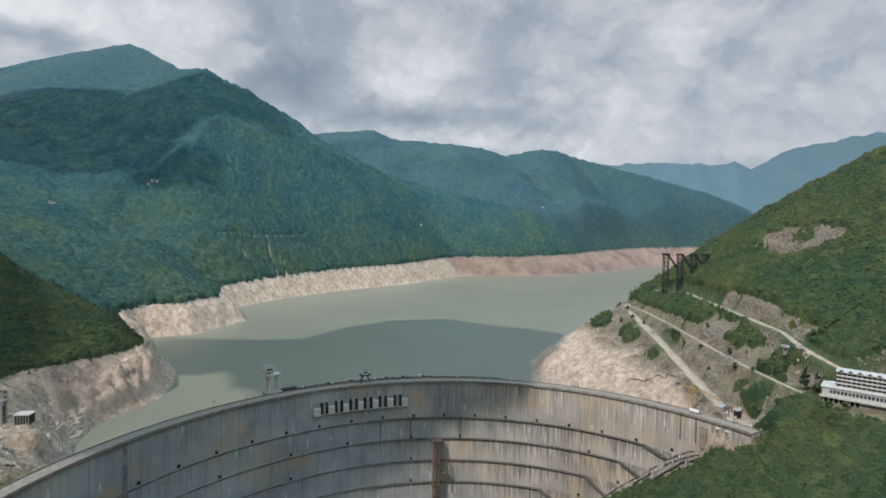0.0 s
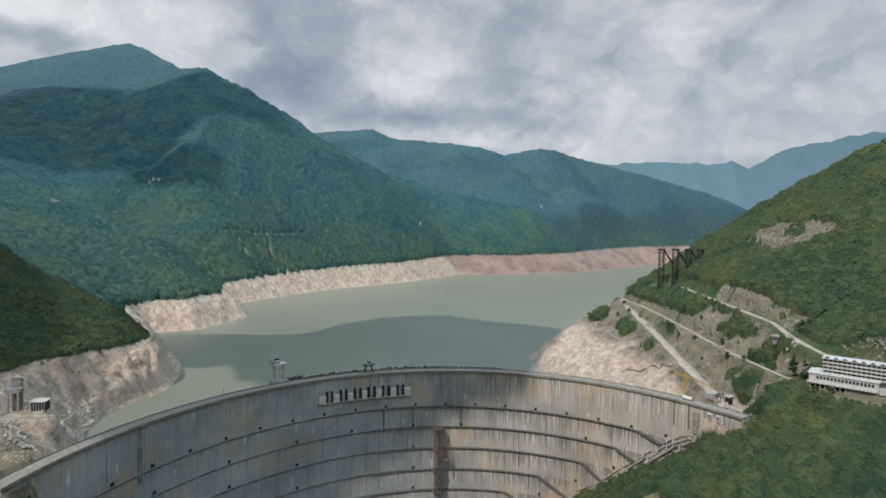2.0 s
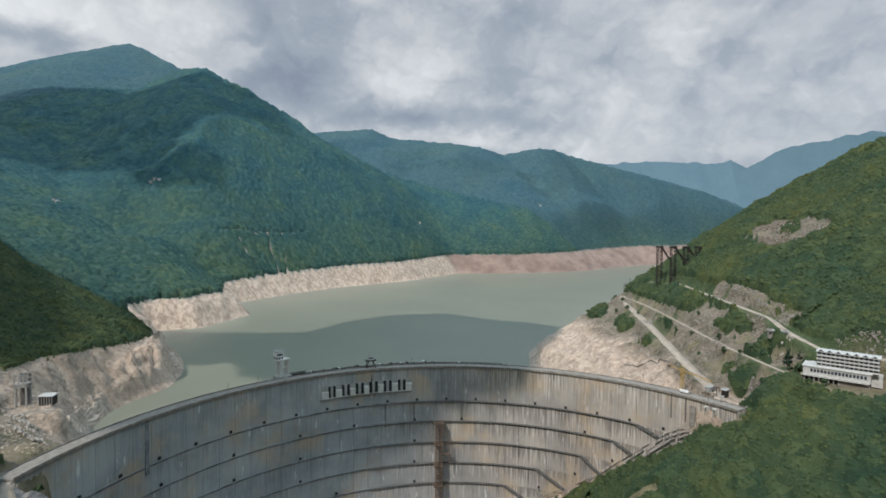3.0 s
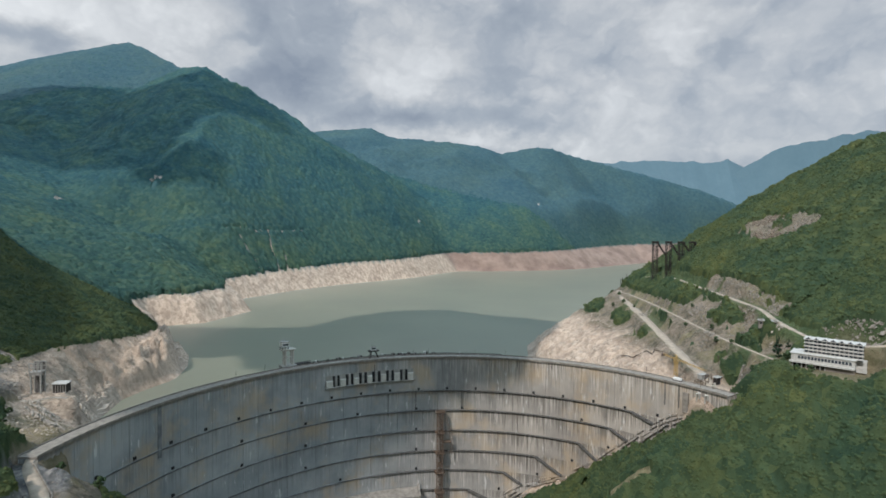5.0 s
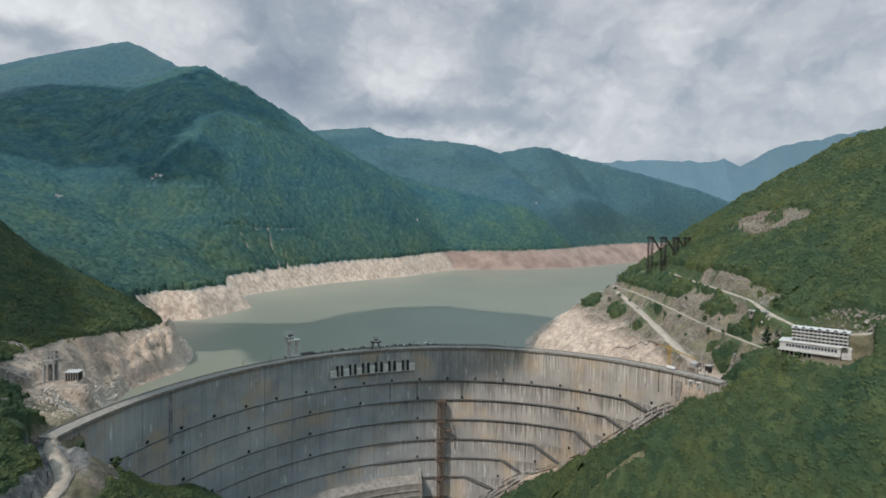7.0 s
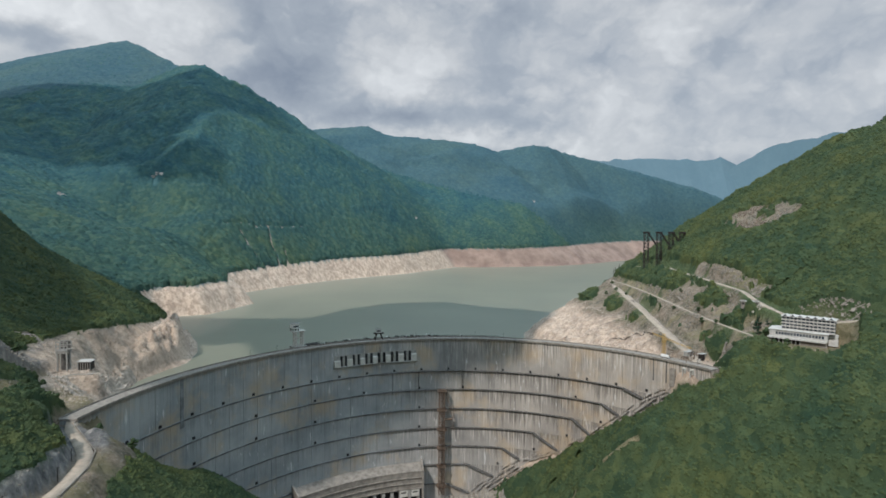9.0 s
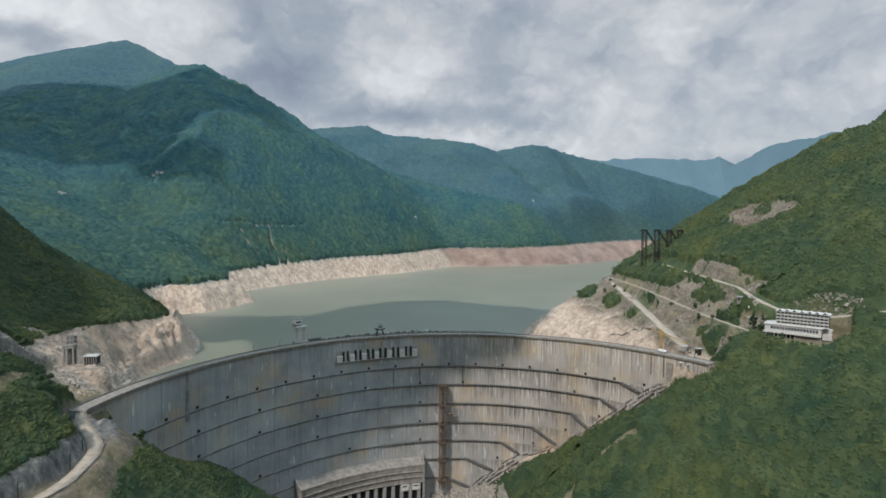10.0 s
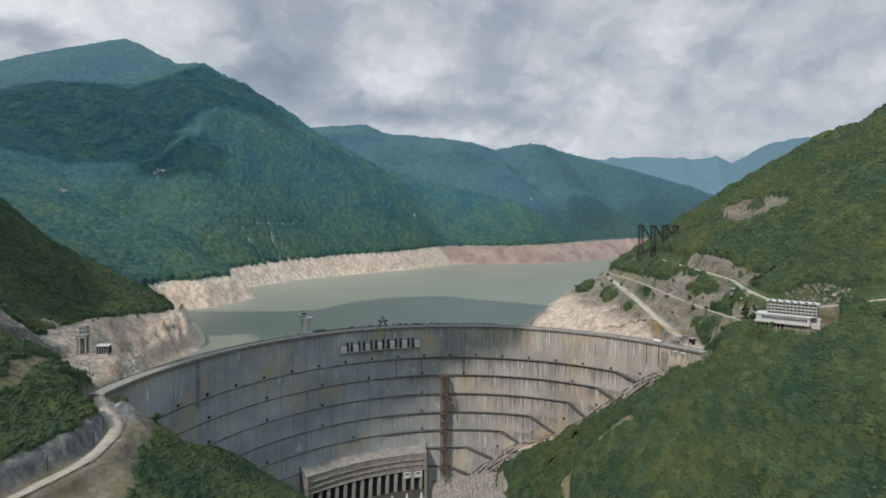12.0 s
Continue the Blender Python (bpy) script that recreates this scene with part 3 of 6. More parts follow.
def smooth_ground(x, y):
    """The valley without fine relief."""
    x, y = np.asarray(x, float), np.asarray(y, float)
    east = east_bank(x, y)
    west = west_bank(x, y)
    north = north_bank(x, y)
    w = ramp(y, 190, 330)
    left = np.where(y > 330, north, west * (1 - w) + north * w)
    r = np.hypot(x - CX, y - CY)
    inside = 1 - ramp(r, RF + 1, RF + 9)
    inside = np.where(y < CY, 1 - ramp(r, RF + 40, RF + 140), inside)
    inside = np.maximum(inside, ramp(-y, 420, 520))
    floor = -78 + (-236 + 78) * inside
    # the slope drops away beside the arch
    th = np.degrees(np.arctan2(x - CX, y - CY))
    side = table(th, [(-4, 0), (2, 20), (15, 16), (25, 8), (34, -2), (42, -8), (58, -8), (64, 0)])
    east = east + side * ramp(r, RF - 70, RF - 6) * (r < RF + 3)
    left = left - 11 * ramp(r, RF - 26, RF - 5) * (r < RF + 3) * (1 - ramp(th, -72, -60)) * (th > -97)
    z = smax(smax(east, left, 6.0), floor, 6.0)
    return z


def relief(x, y, z):
    """Gullies and rock shelves, stronger on bare rock."""
    n = 5.0 * fbm(x, y, 60, 4, 21, True) + 2.0 * fbm(x, y, 14, 3, 33)
    bare = ramp(z, WATER + 1, WATER + 12) * (1 - ramp(z, 2, 14)) * ramp(y, -170, -110) * (1 - 0.8 * ramp(y, 1000, 1800))
    n = n + bare * (5.5 * fbm(x, y * 0.8, 26, 4, 41, True) + 4.2 * fbm(x, y, 8, 3, 43, True))
    n = n + 15.0 * fbm(x + 0.4 * y, y - 0.3 * x, 95, 3, 61, True) * ramp(-y, 215, 260) * ramp(x, 60, 120)
    # ribs of the west headland
    head = bare * (1 - ramp(z, -34, -20)) * (1 - ramp(np.hypot((x + 430) / 60, (y - 40) / 130), 0.7, 1.1))
    n = n + head * (24.0 * fbm(0.8 * x + 0.6 * y, 0.14 * (0.8 * y - 0.6 * x), 21, 4, 47, True) + 4.0)
    # gullies down the pale shore
    shore = ramp(z, WATER + 1, WATER + 14) * (1 - ramp(z, -8, 4)) * ramp(y, 260, 340) * (x < 0.5 * y)
    n = n + shore * 6.5 * fbm(0.35 * x + 0.94 * y, 0.12 * (0.94 * x - 0.35 * y), 42, 3, 53, True) * (1 - 0.5 * ramp(y, 1000, 2000))
    # and down the east bank
    drop = ramp(z, WATER + 1, WATER + 12) * (1 - ramp(z, -2, 10)) * ramp(y, -150, -90) * (1 - ramp(y, 260, 320)) * (x > 60)
    n = n + drop * 4.5 * fbm(0.9 * y + 0.4 * x, 0.15 * x, 17, 3, 57, True)
    return n * ramp(np.abs(z - WATER), 0, 14)


def ground_height(x, y):
    z = smooth_ground(x, y)
    z = z + relief(x, y, z)
    for px, py, pz, size, soft in TERRACES:
        k = 1 - ramp(np.hypot(x - px, y - py), size, size + soft)
        z = z + (pz - z) * k
    for line, width in ROADS:
        d, high = near_line(x, y, line)
        k = 1 - ramp(d, width * 0.75, width * 0.75 + 7)
        z = z + (high - 0.25 - z) * k
    # the dam's seat: no ground stands above its crest behind the parapet
    r = np.hypot(x - CX, y - CY)
    th = np.degrees(np.arctan2(x - CX, y - CY))
    seat = ramp(r, RF - 3, RF) * (1 - ramp(r, RF + 13, RF + 20)) * ((th > -93) & (th < 60))
    return np.where(seat > 0, z + (np.minimum(z, -4.0) - z) * seat, z)


# level places (x, y, z, radius, softness) and the roads
TERRACES = [(-275, -372, -1.6, 4, 4), (318, -246, 30, 26, 16), (-384, -226, -8, 16, 12), (-308, -330, -3, 15, 12), (246, -186, -2, 18, 12), (320, -166, 56, 9, 8)]
ROADS = [
    ([(-274, -352, -0.2), (-276, -366, -0.5), (-269, -379, -2), (-253, -391, -5.5), (-236, -404, -9), (-225, -425, -9), (-218, -456, -10), (-221, -477, -10), (-226, -500, -10), (-243, -560, -10)], 7),
    ([(-380, -345, -8), (-382, -303, -8), (-383, -282, -8), (-384, -262, -8), (-378, -244, -8), (-369, -236, -8), (-354, -234, -8)], 6),
    ([(244, -195, 0), (247, -165, 5), (252, -83, 14), (263, 29, 25), (272, 157, 36), (280, 212, 43), (284, 226, 44)], 10),
    ([(282, 205, 43), (284, 174, 44), (286, 71, 42), (284, -41, 38), (285, -120, 34), (289, -190, 32), (296, -222, 30)], 3.2),
    ([(318, 190, 72), (335, 118, 77), (332, 36, 73), (329, -42, 70), (329, -125, 65), (324, -153, 59), (323, -190, 54), (330, -215, 48)], 6),
    ([(335, -222, 47), (358, -246, 53), (376, -258, 59), (400, -270, 65), (460, -300, 80)], 7),
]
SLIDES = [([(-738, 1004, 0), (-706, 982, 0), (-674, 974, 0), (-656, 962, 0)], 3.4),
          ([(-687, 1123, 0), (-660, 1082, 0), (-631, 1055, 0), (-608, 1018, 0)], 4.8),
          ([(-827, 932, 0), (-779, 972, 0), (-723, 1075, 0), (-659, 1187, 0), (-608, 1272, 0)], 2.5),
          ([(-619, 1100, 0), (-597, 1064, 0)], 4)]
# ---- end of terrain ----


# ---- helpers for building ----
def link(name, verts, faces, material, parent=None, label="", smooth=False):
    me = bpy.data.meshes.new(name)
    me.from_pydata([tuple(v) for v in verts], [], [tuple(f) for f in faces])
    me.materials.append(material)
    if smooth:
        me.polygons.foreach_set("use_smooth", [True] * len(me.polygons))
    me.update()
    ob = new(name, me)
    ob.parent = parent
    return tagged(ob, label)


def fast_mesh(name, verts, tris, material, smooth=True, normals=None):
    """A large triangle or quad mesh from arrays."""
    me = bpy.data.meshes.new(name)
    n, k = tris.shape
    me.vertices.add(len(verts)); me.loops.add(n * k); me.polygons.add(n)
    me.vertices.foreach_set("co", np.ascontiguousarray(verts, np.float32).ravel())
    me.loops.foreach_set("vertex_index", np.ascontiguousarray(tris, np.int32).ravel())
    me.polygons.foreach_set("loop_start", np.arange(0, n * k, k, dtype=np.int32))
    me.polygons.foreach_set("use_smooth", np.full(n, smooth))
    me.materials.append(material)
    me.update(calc_edges=True)
    if normals is not None:
        me.normals_split_custom_set_from_vertices(normals)
    return new(name, me)


def part(name, bm, material, parent, label="", smooth=False):
    me = bpy.data.meshes.new(name)
    if smooth:
        for f in bm.faces:
            f.smooth = True
    bm.to_mesh(me)
    bm.free()
    me.materials.append(material)
    ob = new(name, me)
    ob.parent = parent
    return tagged(ob, label)


def base(name, m, label, category, group="", kind=""):
    ob = new(name)
    ob.matrix_world = m
    return tagged(ob, label, category, group, kind)


def add_box(bm, x0, x1, y0, y1, z0, z1, m=None, bevel=0.0):
    r = bmesh.ops.create_cube(bm, size=1.0)
    t = Matrix.Translation(((x0 + x1) / 2, (y0 + y1) / 2, (z0 + z1) / 2)) @ Matrix.Diagonal((x1 - x0, y1 - y0, z1 - z0, 1))
    bmesh.ops.transform(bm, matrix=(m @ t) if m else t, verts=r["verts"])
    if bevel:
        edges = {e for v in r["verts"] for e in v.link_edges}
        bmesh.ops.bevel(bm, geom=list(edges), offset=bevel, segments=1, affect="EDGES")


def box(name, x0, x1, y0, y1, z0, z1, material, parent, label="", bevel=0.0):
    bm = bmesh.new()
    add_box(bm, x0, x1, y0, y1, z0, z1, bevel=bevel)
    return part(name, bm, material, parent, label)


def add_bar(bm, a, b, w, d=None):
    """A square bar from a to b."""
    a, b = Vector(a), Vector(b)
    m = Matrix.Translation((a + b) / 2) @ (b - a).to_track_quat("Z", "Y").to_matrix().to_4x4()
    r = bmesh.ops.create_cube(bm, size=1.0)
    bmesh.ops.transform(bm, matrix=m @ Matrix.Diagonal((w, d or w, (b - a).length, 1)), verts=r["verts"])


def arc_point(theta, r, z):
    a = radians(theta)
    return (CX + r * math.sin(a), CY + r * math.cos(a), z)


def arc_pose(theta, r, z):
    """A pose on the arch: x along it, y towards the lake, z up."""
    return Matrix.Translation(arc_point(theta, r, z)) @ pose(0, 0, 0, 0, 0, -theta)


def arc_sweep(name, section, th0, th1, steps, material, parent, label="", smooth=False):
    """A section of (radius, z) points swept along the arch."""
    n = len(section)
    verts, faces = [], []
    for i in range(steps + 1):
        th = th0 + (th1 - th0) * i / steps
        verts += [arc_point(th, r, z) for r, z in section]
    for i in range(steps):
        for j in range(n):
            a, b = i * n + j, i * n + (j + 1) % n
            faces.append((a, a + n, b + n, b))
    faces += [tuple(range(n)), tuple(reversed(range(steps * n, steps * n + n)))]
    return link(name, verts, faces, material, parent, label, smooth)


# ---- ground ----
def ground_mesh():
    front = np.linspace(-53, 53, 500)
    rest = np.linspace(54, 306, 60)[1:-1]
    ang = np.radians(np.concatenate([front, rest]))
    rad = np.concatenate([np.linspace(20, 330, 40), np.linspace(333, 1150, 350), np.geomspace(1155, 2600, 90), np.geomspace(2610, 4650, 160), np.geomspace(4680, 5050, 10)])
    A, R = np.meshgrid(ang, rad)
    X, Y = R * np.sin(A), -900 + R * np.cos(A)
    far = Y > 4150
    Y = np.where(far, 4150 + (Y - 4150) * 0.02, Y)
    Z = ground_height(X, Y)
    nr, na = X.shape
    idx = np.arange(nr * na).reshape(nr, na)
    nxt = np.roll(idx, -1, axis=1)
    quads = np.stack([idx[:-1], nxt[:-1], nxt[1:], idx[1:]], -1).reshape(-1, 4)[:, ::-1]
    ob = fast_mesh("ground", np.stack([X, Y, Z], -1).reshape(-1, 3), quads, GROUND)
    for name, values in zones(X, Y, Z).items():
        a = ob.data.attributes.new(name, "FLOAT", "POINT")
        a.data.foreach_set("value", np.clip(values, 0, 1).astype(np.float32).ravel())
    return tagged(ob, "forested mountain valley with bare rock banks round a reservoir", "ground", kind="structure")


def zones(x, y, z):
    """How much of the ground is forest floor, dry grass, soil, pale or reddish bank, or tinted with distance haze."""
    n = fbm(x, y, 40, 4, 71)
    fine = fbm(x, y, 15, 3, 77)
    east = x > np.where(y < -60, 0.0, table(y, EAST_ZERO) - 140)
    line = tree_line(x, y) + 3 * n
    forest = ramp(z, line - 1, line + 2)
    for path, width in SLIDES:
        d, _ = near_line(x, y, path)
        forest = forest * ramp(d + 5 * fine, width * 0.6, width * 1.2)
    # the east bank is bare from the water up to the upper road, with some brush
    bare_top = table(y, [(-170, 45), (-120, 62), (60, 70), (120, 60), (230, 56), (300, 52)]) + 7 * n
    brush = ramp(n + 0.6 * fine, 0.2, 0.3) * ramp(z, 4, 14) * 0.8
    strip = ramp(z, 50, 54) * (1 - ramp(z, 66, 70)) * ramp(y, -30, 10)
    gorge = np.hypot(x - CX, y - CY) < RF + 2
    low = ramp(z + 6 * n, -232, -224) * ramp(x + 8 * n, 22, 34)
    strip_line, _ = near_line(x, y, [(170, -234, 0), (152, -223, 0), (137, -216, 0), (121, -212, 0), (107, -228, 0), (100, -262, 0)])
    gap = (1 - ramp(strip_line + 9 * n, 2.5, 6.0)) * ramp(fine, -0.5, -0.1) * ramp(-z, 56, 66)
    fe = np.where((y < -205) | gorge, low * (1 - gap), np.maximum(ramp(z, bare_top - 3, bare_top + 4), np.maximum(brush, strip)))
    fe = np.where((y < -150) & (y >= -205) & ~gorge & (x < 300), np.maximum(fe, ramp(n, -0.1, 0.1) * ramp(x, 262, 270)), fe)
    scree = 1 - ramp(np.hypot((x - 436) / 30, (y - 30) / 86) + 0.3 * n + 0.15 * fine, 0.7, 1.0)
    scree = scree * ramp(fine, -0.55, -0.25)
    scree = np.maximum(scree, (1 - ramp(np.abs(x - 340 - 4 * n - 0.05 * np.abs(y + 60)), 5, 9)) * ramp(fine, -0.5, -0.1) * ((y > -150) & (y < 20)))
    hotel = 1 - ramp(np.hypot((x - 322), (y + 246)), 30, 38)
    fe = fe * (1 - scree) * (1 - hotel)
    # west side: the spur above the abutment road, the slope below it
    fw = np.maximum(ramp(z + 8 * n, 1, 5), ramp(-z + 14 * n, 22, 30) * ramp(x + 6 * n, -268, -258))
    foot = table(y, [(-200, 12), (-100, 7), (0, -4), (110, -17), (190, -10), (240, 1)]) + 2.5 * n
    fw = np.where(y < -200, fw, np.where(y < 240, ramp(z, foot - 1, foot + 2), forest))
    works = (1 - ramp(np.hypot((x + 400) / 62, (y + 195) / 80), 0.8, 1.05)) * (1 - ramp(z + 4 * fine, 9, 15))
    cliff = ramp(n + 0.4 * fine, -0.05, 0.1) * (1 - ramp(np.hypot((x + 470) / 50, (y + 225) / 48), 0.8, 1.0))
    crag = 1 - ramp(np.hypot((x + 412) / 46, (y + 285) / 62) + 0.25 * fine, 0.8, 1.0)
    plaza = 1 - ramp(np.hypot((x + 312) / 38, (y + 332) / 30) + 0.2 * fine, 0.8, 1.0)
    works = np.maximum(works, 1 - ramp(np.minimum(np.hypot((x + 436) / 21, (y - 72) / 58), np.hypot((x + 452) / 34, (y - 128) / 90)), 0.9, 1.0))
    fw = fw * (1 - works) * (1 - cliff) * (1 - crag) * (1 - plaza)
    glade = (1 - ramp(np.abs(z - 30 - 10 * n - 0.25 * (x + 300)), 3, 6)) * ((y < -330) & (x < 0))
    fw = fw * (1 - glade)
    seat = ramp(np.hypot(x - CX, y - CY), RF - 5, RF - 2) * (x > 0) * (y > CY + 0.6 * (x - CX))
    fe = np.where(gorge, fe * (1 - seat), fe)
    forest = np.where(east & (y < 420), fe, np.where(y < 240, fw, forest))
    soil = np.where(east & (y < 420), np.maximum(ramp(z + 10 * n, -6, 10) * (1 - ramp(y, 330, 400)), np.maximum(scree * 0.95, 0.9 * (y < -215))), np.where((y < -200) & (x < 0), (0.95 + 0.3 * n) * (1 - 0.8 * ramp(-x, 285, 310) * ramp(y, -345, -325)), np.where((x < -330) & (y < 40), 0.3 * (1 - ramp(y, -90, -20)) + 0.15 * n, 0.0)))
    dry = np.where(x < 0, np.maximum(np.maximum(glade, 0.8 * plaza * ramp(n, -0.2, 0.1)), 0.7 * ramp(fine, -0.15, 0.25) * (y < -250)), np.maximum(np.maximum(gap, 0.75 * hotel), ramp(n - fine, 0.1, 0.35) * ramp(z, 8, 16) * 0.7 * (y < 330)))
    pale = np.where((y > 250) & (x < 1000), 1 - ramp(y, 1860, 1930), np.where(east & (z < 6), 0.75, 0.12))
    red = np.where(y > 1500, ramp(y + 20 * n, 1860, 1920), 0.0)
    for path, width in SLIDES:
        d, _ = near_line(x, y, path)
        pale = np.maximum(pale, 0.2 * (1 - ramp(d, width, width * 2)))
    d, _ = near_line(x, y, ROADS[0][0])
    cut = (1 - ramp(d + 8 * fine, 17, 24)) * ramp(z, -9.5, -7.5) * ((y < -375) & (x < -150))
    cut = np.maximum(cut, 0.75 * np.maximum(cliff * (z > 2), crag * ramp(z, -4, 2)) * (x < 0))
    pale = np.where((x < -380) & (y > -120) & (y < 250), 0.55 + 0.3 * n, pale)
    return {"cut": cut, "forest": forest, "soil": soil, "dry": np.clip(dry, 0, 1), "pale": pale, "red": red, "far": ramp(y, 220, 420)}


ground = ground_mesh()


def water_mesh():
    verts = [(CX + (RF + 6) * math.sin(a), CY + (RF + 6) * math.cos(a), WATER) for a in np.radians(np.linspace(-75, 50, 60))]
    outer = [(2600, -100, WATER), (2600, 4150, WATER), (-1200, 4150, WATER), (-1200, -100, WATER)]
    ob = link("water", verts + outer, [tuple(range(len(verts) + 4))[::-1]], WATER_MAT)
    return tagged(ob, "calm grey-green turbid reservoir water", "water", kind="structure")


water_mesh()


# ---- roads and the far ranges ----
def road(line, width, label, material=None):
    pts = [Vector(p) for p in line]
    verts, faces = [], []
    dense = []
    for a, b in zip(pts, pts[1:]):
        n = max(2, int((b - a).length / 7))
        dense += [a.lerp(b, k / n) for k in range(n)]
    dense.append(pts[-1])
    for _ in range(4):
        dense = [dense[0]] + [(dense[k - 1] + dense[k] * 2 + dense[k + 1]) / 4 for k in range(1, len(dense) - 1)] + [dense[-1]]
    for k, p in enumerate(dense):
        d = dense[min(k + 1, len(dense) - 1)] - dense[max(k - 1, 0)]
        side = Vector((-d.y, d.x, 0)).normalized() * width / 2 * (1 + 0.3 * noise.noise(p * 0.06))
        for s, drop in ((-1.08, -1.2), (-1, 0.25), (0, 0.38), (1, 0.25), (1.08, -1.2)):
            verts.append(p + side * s + Vector((0, 0, drop)))
    for k in range(len(dense) - 1):
        for j in range(4):
            a = k * 5 + j
            faces.append((a, a + 1, a + 6, a + 5))
    ob = link("road", verts, faces, material or ROAD_MAT, None, "", True)
    return tagged(ob, label, "road", kind="structure")


for road_line, road_width in ROADS:
    road(road_line, road_width, "pale dusty gravel road cut into the slope")


def far_range(line, depth, label):
    """A distant mountain range as a solid ridge with gullies."""
    xs = np.linspace(line[0][0], line[-1][0], 260)
    top = np.interp(xs, [p[0] for p in line], [p[2] for p in line])
    top = top + 34 * fbm(xs, xs * 0, 320, 4, 3, True) - 10 + 8 * fbm(xs, xs * 0 + 50, 60, 3, 4)
    rows = []
    for k in range(26):
        t = k / 25
        y = line[0][1] - depth * t + 60 * t * fbm(xs, xs * 0 + 900 * t, 420, 2, 12)
        rows.append(np.stack([xs, y, -90 + (top + 90) * (1 - t) ** 1.05 + 30 * t * (1 - t) * fbm(xs, xs * 0 + 700 * t, 200, 4, 8)], -1))
    V = np.stack([rows[0] + np.array([0, 60, -300]), rows[0]] + rows)
    nr, na = V.shape[:2]
    idx = np.arange(nr * na).reshape(nr, na)
    q = np.stack([idx[:-1, :-1], idx[1:, :-1], idx[1:, 1:], idx[:-1, 1:]], -1)[np.arange(nr - 1) != 1].reshape(-1, 4)
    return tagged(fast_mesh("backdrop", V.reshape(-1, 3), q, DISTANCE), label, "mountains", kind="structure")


far_range(FAR_LINE, 420, "distant mountain range in painted haze blue under the clouds")
far_range(FAR_EAST, 300, "distant mountain range in painted haze blue beyond the east bank")


# ---- the arch dam ----
LEDGES = [-39, -62, -86, -110, -133, -156, -180]
dam = base("arch_dam", Matrix.Identity(4), "tall curved grey concrete arch dam with streaked face", "dam")


def face_radius(z):
    return RF + 0.6 * math.sin(math.pi * min(1, -z / 230.0))


def build_dam():
    th0, th1, n = -90.0, 57.0, 46
    step = (th1 - th0) / n
    levels = [0, -39, -62, -86, -110, -133, -156, -180, -232]
    section = [(face_radius(z) + 0.0, z) for z in levels] + [(RF + 34, -232), (RF + 26, -120), (RF + 13, -40), (RF + 11, 0)]
    gap = 0.016
    for k in range(n):
        a = th0 + k * step
        arc_sweep("monolith", section, a + gap, a + step - gap, 3, CONCRETE, dam)
    arc_sweep("core", [(RF + 2.5, -0.3), (RF + 3.0, -231), (RF + 30, -231), (RF + 10.5, -0.3)], th0 + 0.1, th1 - 0.1, 90, GREY_CONCRETE, dam)
    for z in LEDGES:
        r = face_radius(z)
        end = table(z, [(-190, -6), (-180, -4.6), (-156, 0.6), (-133, 9.4), (-110, 17), (-86, 26.7), (-62, 33.6), (-39, 38.3)])
        start = -88 if z > -50 else -84
        for a, b, out in ((start, -46.0, 0.7), (-46.0, -22.0, 1.2), (-22.0, float(end), 2.3)):
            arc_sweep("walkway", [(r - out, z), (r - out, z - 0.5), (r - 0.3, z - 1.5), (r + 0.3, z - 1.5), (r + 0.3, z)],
                      a, b, 46, LEDGE, dam, "weathered inspection walkway, ledge shadow in its dark tone")
    arc_sweep("roadway", [(RF - 1.5, -1.0), (RF - 1.5, 0.3), (RF + 11.6, 0.3), (RF + 11.6, -1.0)], th0, th1, 130, ASPHALT, dam, "pale worn crest road")
    for r in (RF - 1.7, RF + 11.2):
        arc_sweep("parapet", [(r, -0.6), (r + 0.4, -0.6), (r + 0.4, 1.4), (r, 1.4)], th0, th1, 130, OUTLET, dam, "low stained concrete parapet")


build_dam()


# ---- parts of the dam's face ----
def gallery():
    """The row of spillway gates high on the face."""
    z0, z1, r = -25.0, -13.0, RF
    arc_sweep("gallery_sill", [(r - 2.6, z0 - 0.6), (r - 2.6, z0), (r + 0.4, z0), (r + 0.4, z0 - 1.6)], -33.6, -12.6, 40, CONCRETE, dam, "grey concrete sill")
    arc_sweep("gallery_back", [(r - 0.15, z0), (r - 0.15, z1 + 0.6), (r + 0.4, z1 + 0.6), (r + 0.4, z0)], -33.4, -12.8, 40, GREY_CONCRETE, dam, "grey gate wall")
    span = (33.4 - 12.8) / 6.42
    for k in range(7):
        a = -33.4 + k * span
        wide = (1.5, 1.3, 1.2, 1.1, 1.2, 1.3, 1.3)[k]
        top = z1 - (4.6, 4.2, 4.6, 3.8, 3.4, 3.0, 3.6)[k]
        arc_sweep("gate_pier", [(r - 3.0, z0), (r - 3.0, top - 0.8), (r - 2.4, top), (r + 0.2, top), (r + 0.2, z0)], a, a + wide, 3, PALE_CONCRETE, dam, "pale concrete gate pier")
        if k < 6:
            free = span - wide
            # slots are proud dark strips; the recess shade is their colour
            for b in (a + wide + 0.03 * free, a + wide + 0.67 * free):
                arc_sweep("gate_slot", [(r - 0.35, z0), (r - 0.35, z1), (r + 0.2, z1), (r + 0.2, z0)], b, b + 0.30 * free, 2, DARK, dam, "flat dark strip standing for the shade in a gate slot")
            arc_sweep("gate_fin", [(r - 2.0, z0), (r - 1.4, z1), (r + 0.2, z1), (r + 0.2, z0)], a + wide + 0.37 * free, a + wide + 0.63 * free, 2, GREY_CONCRETE, dam)


gallery()


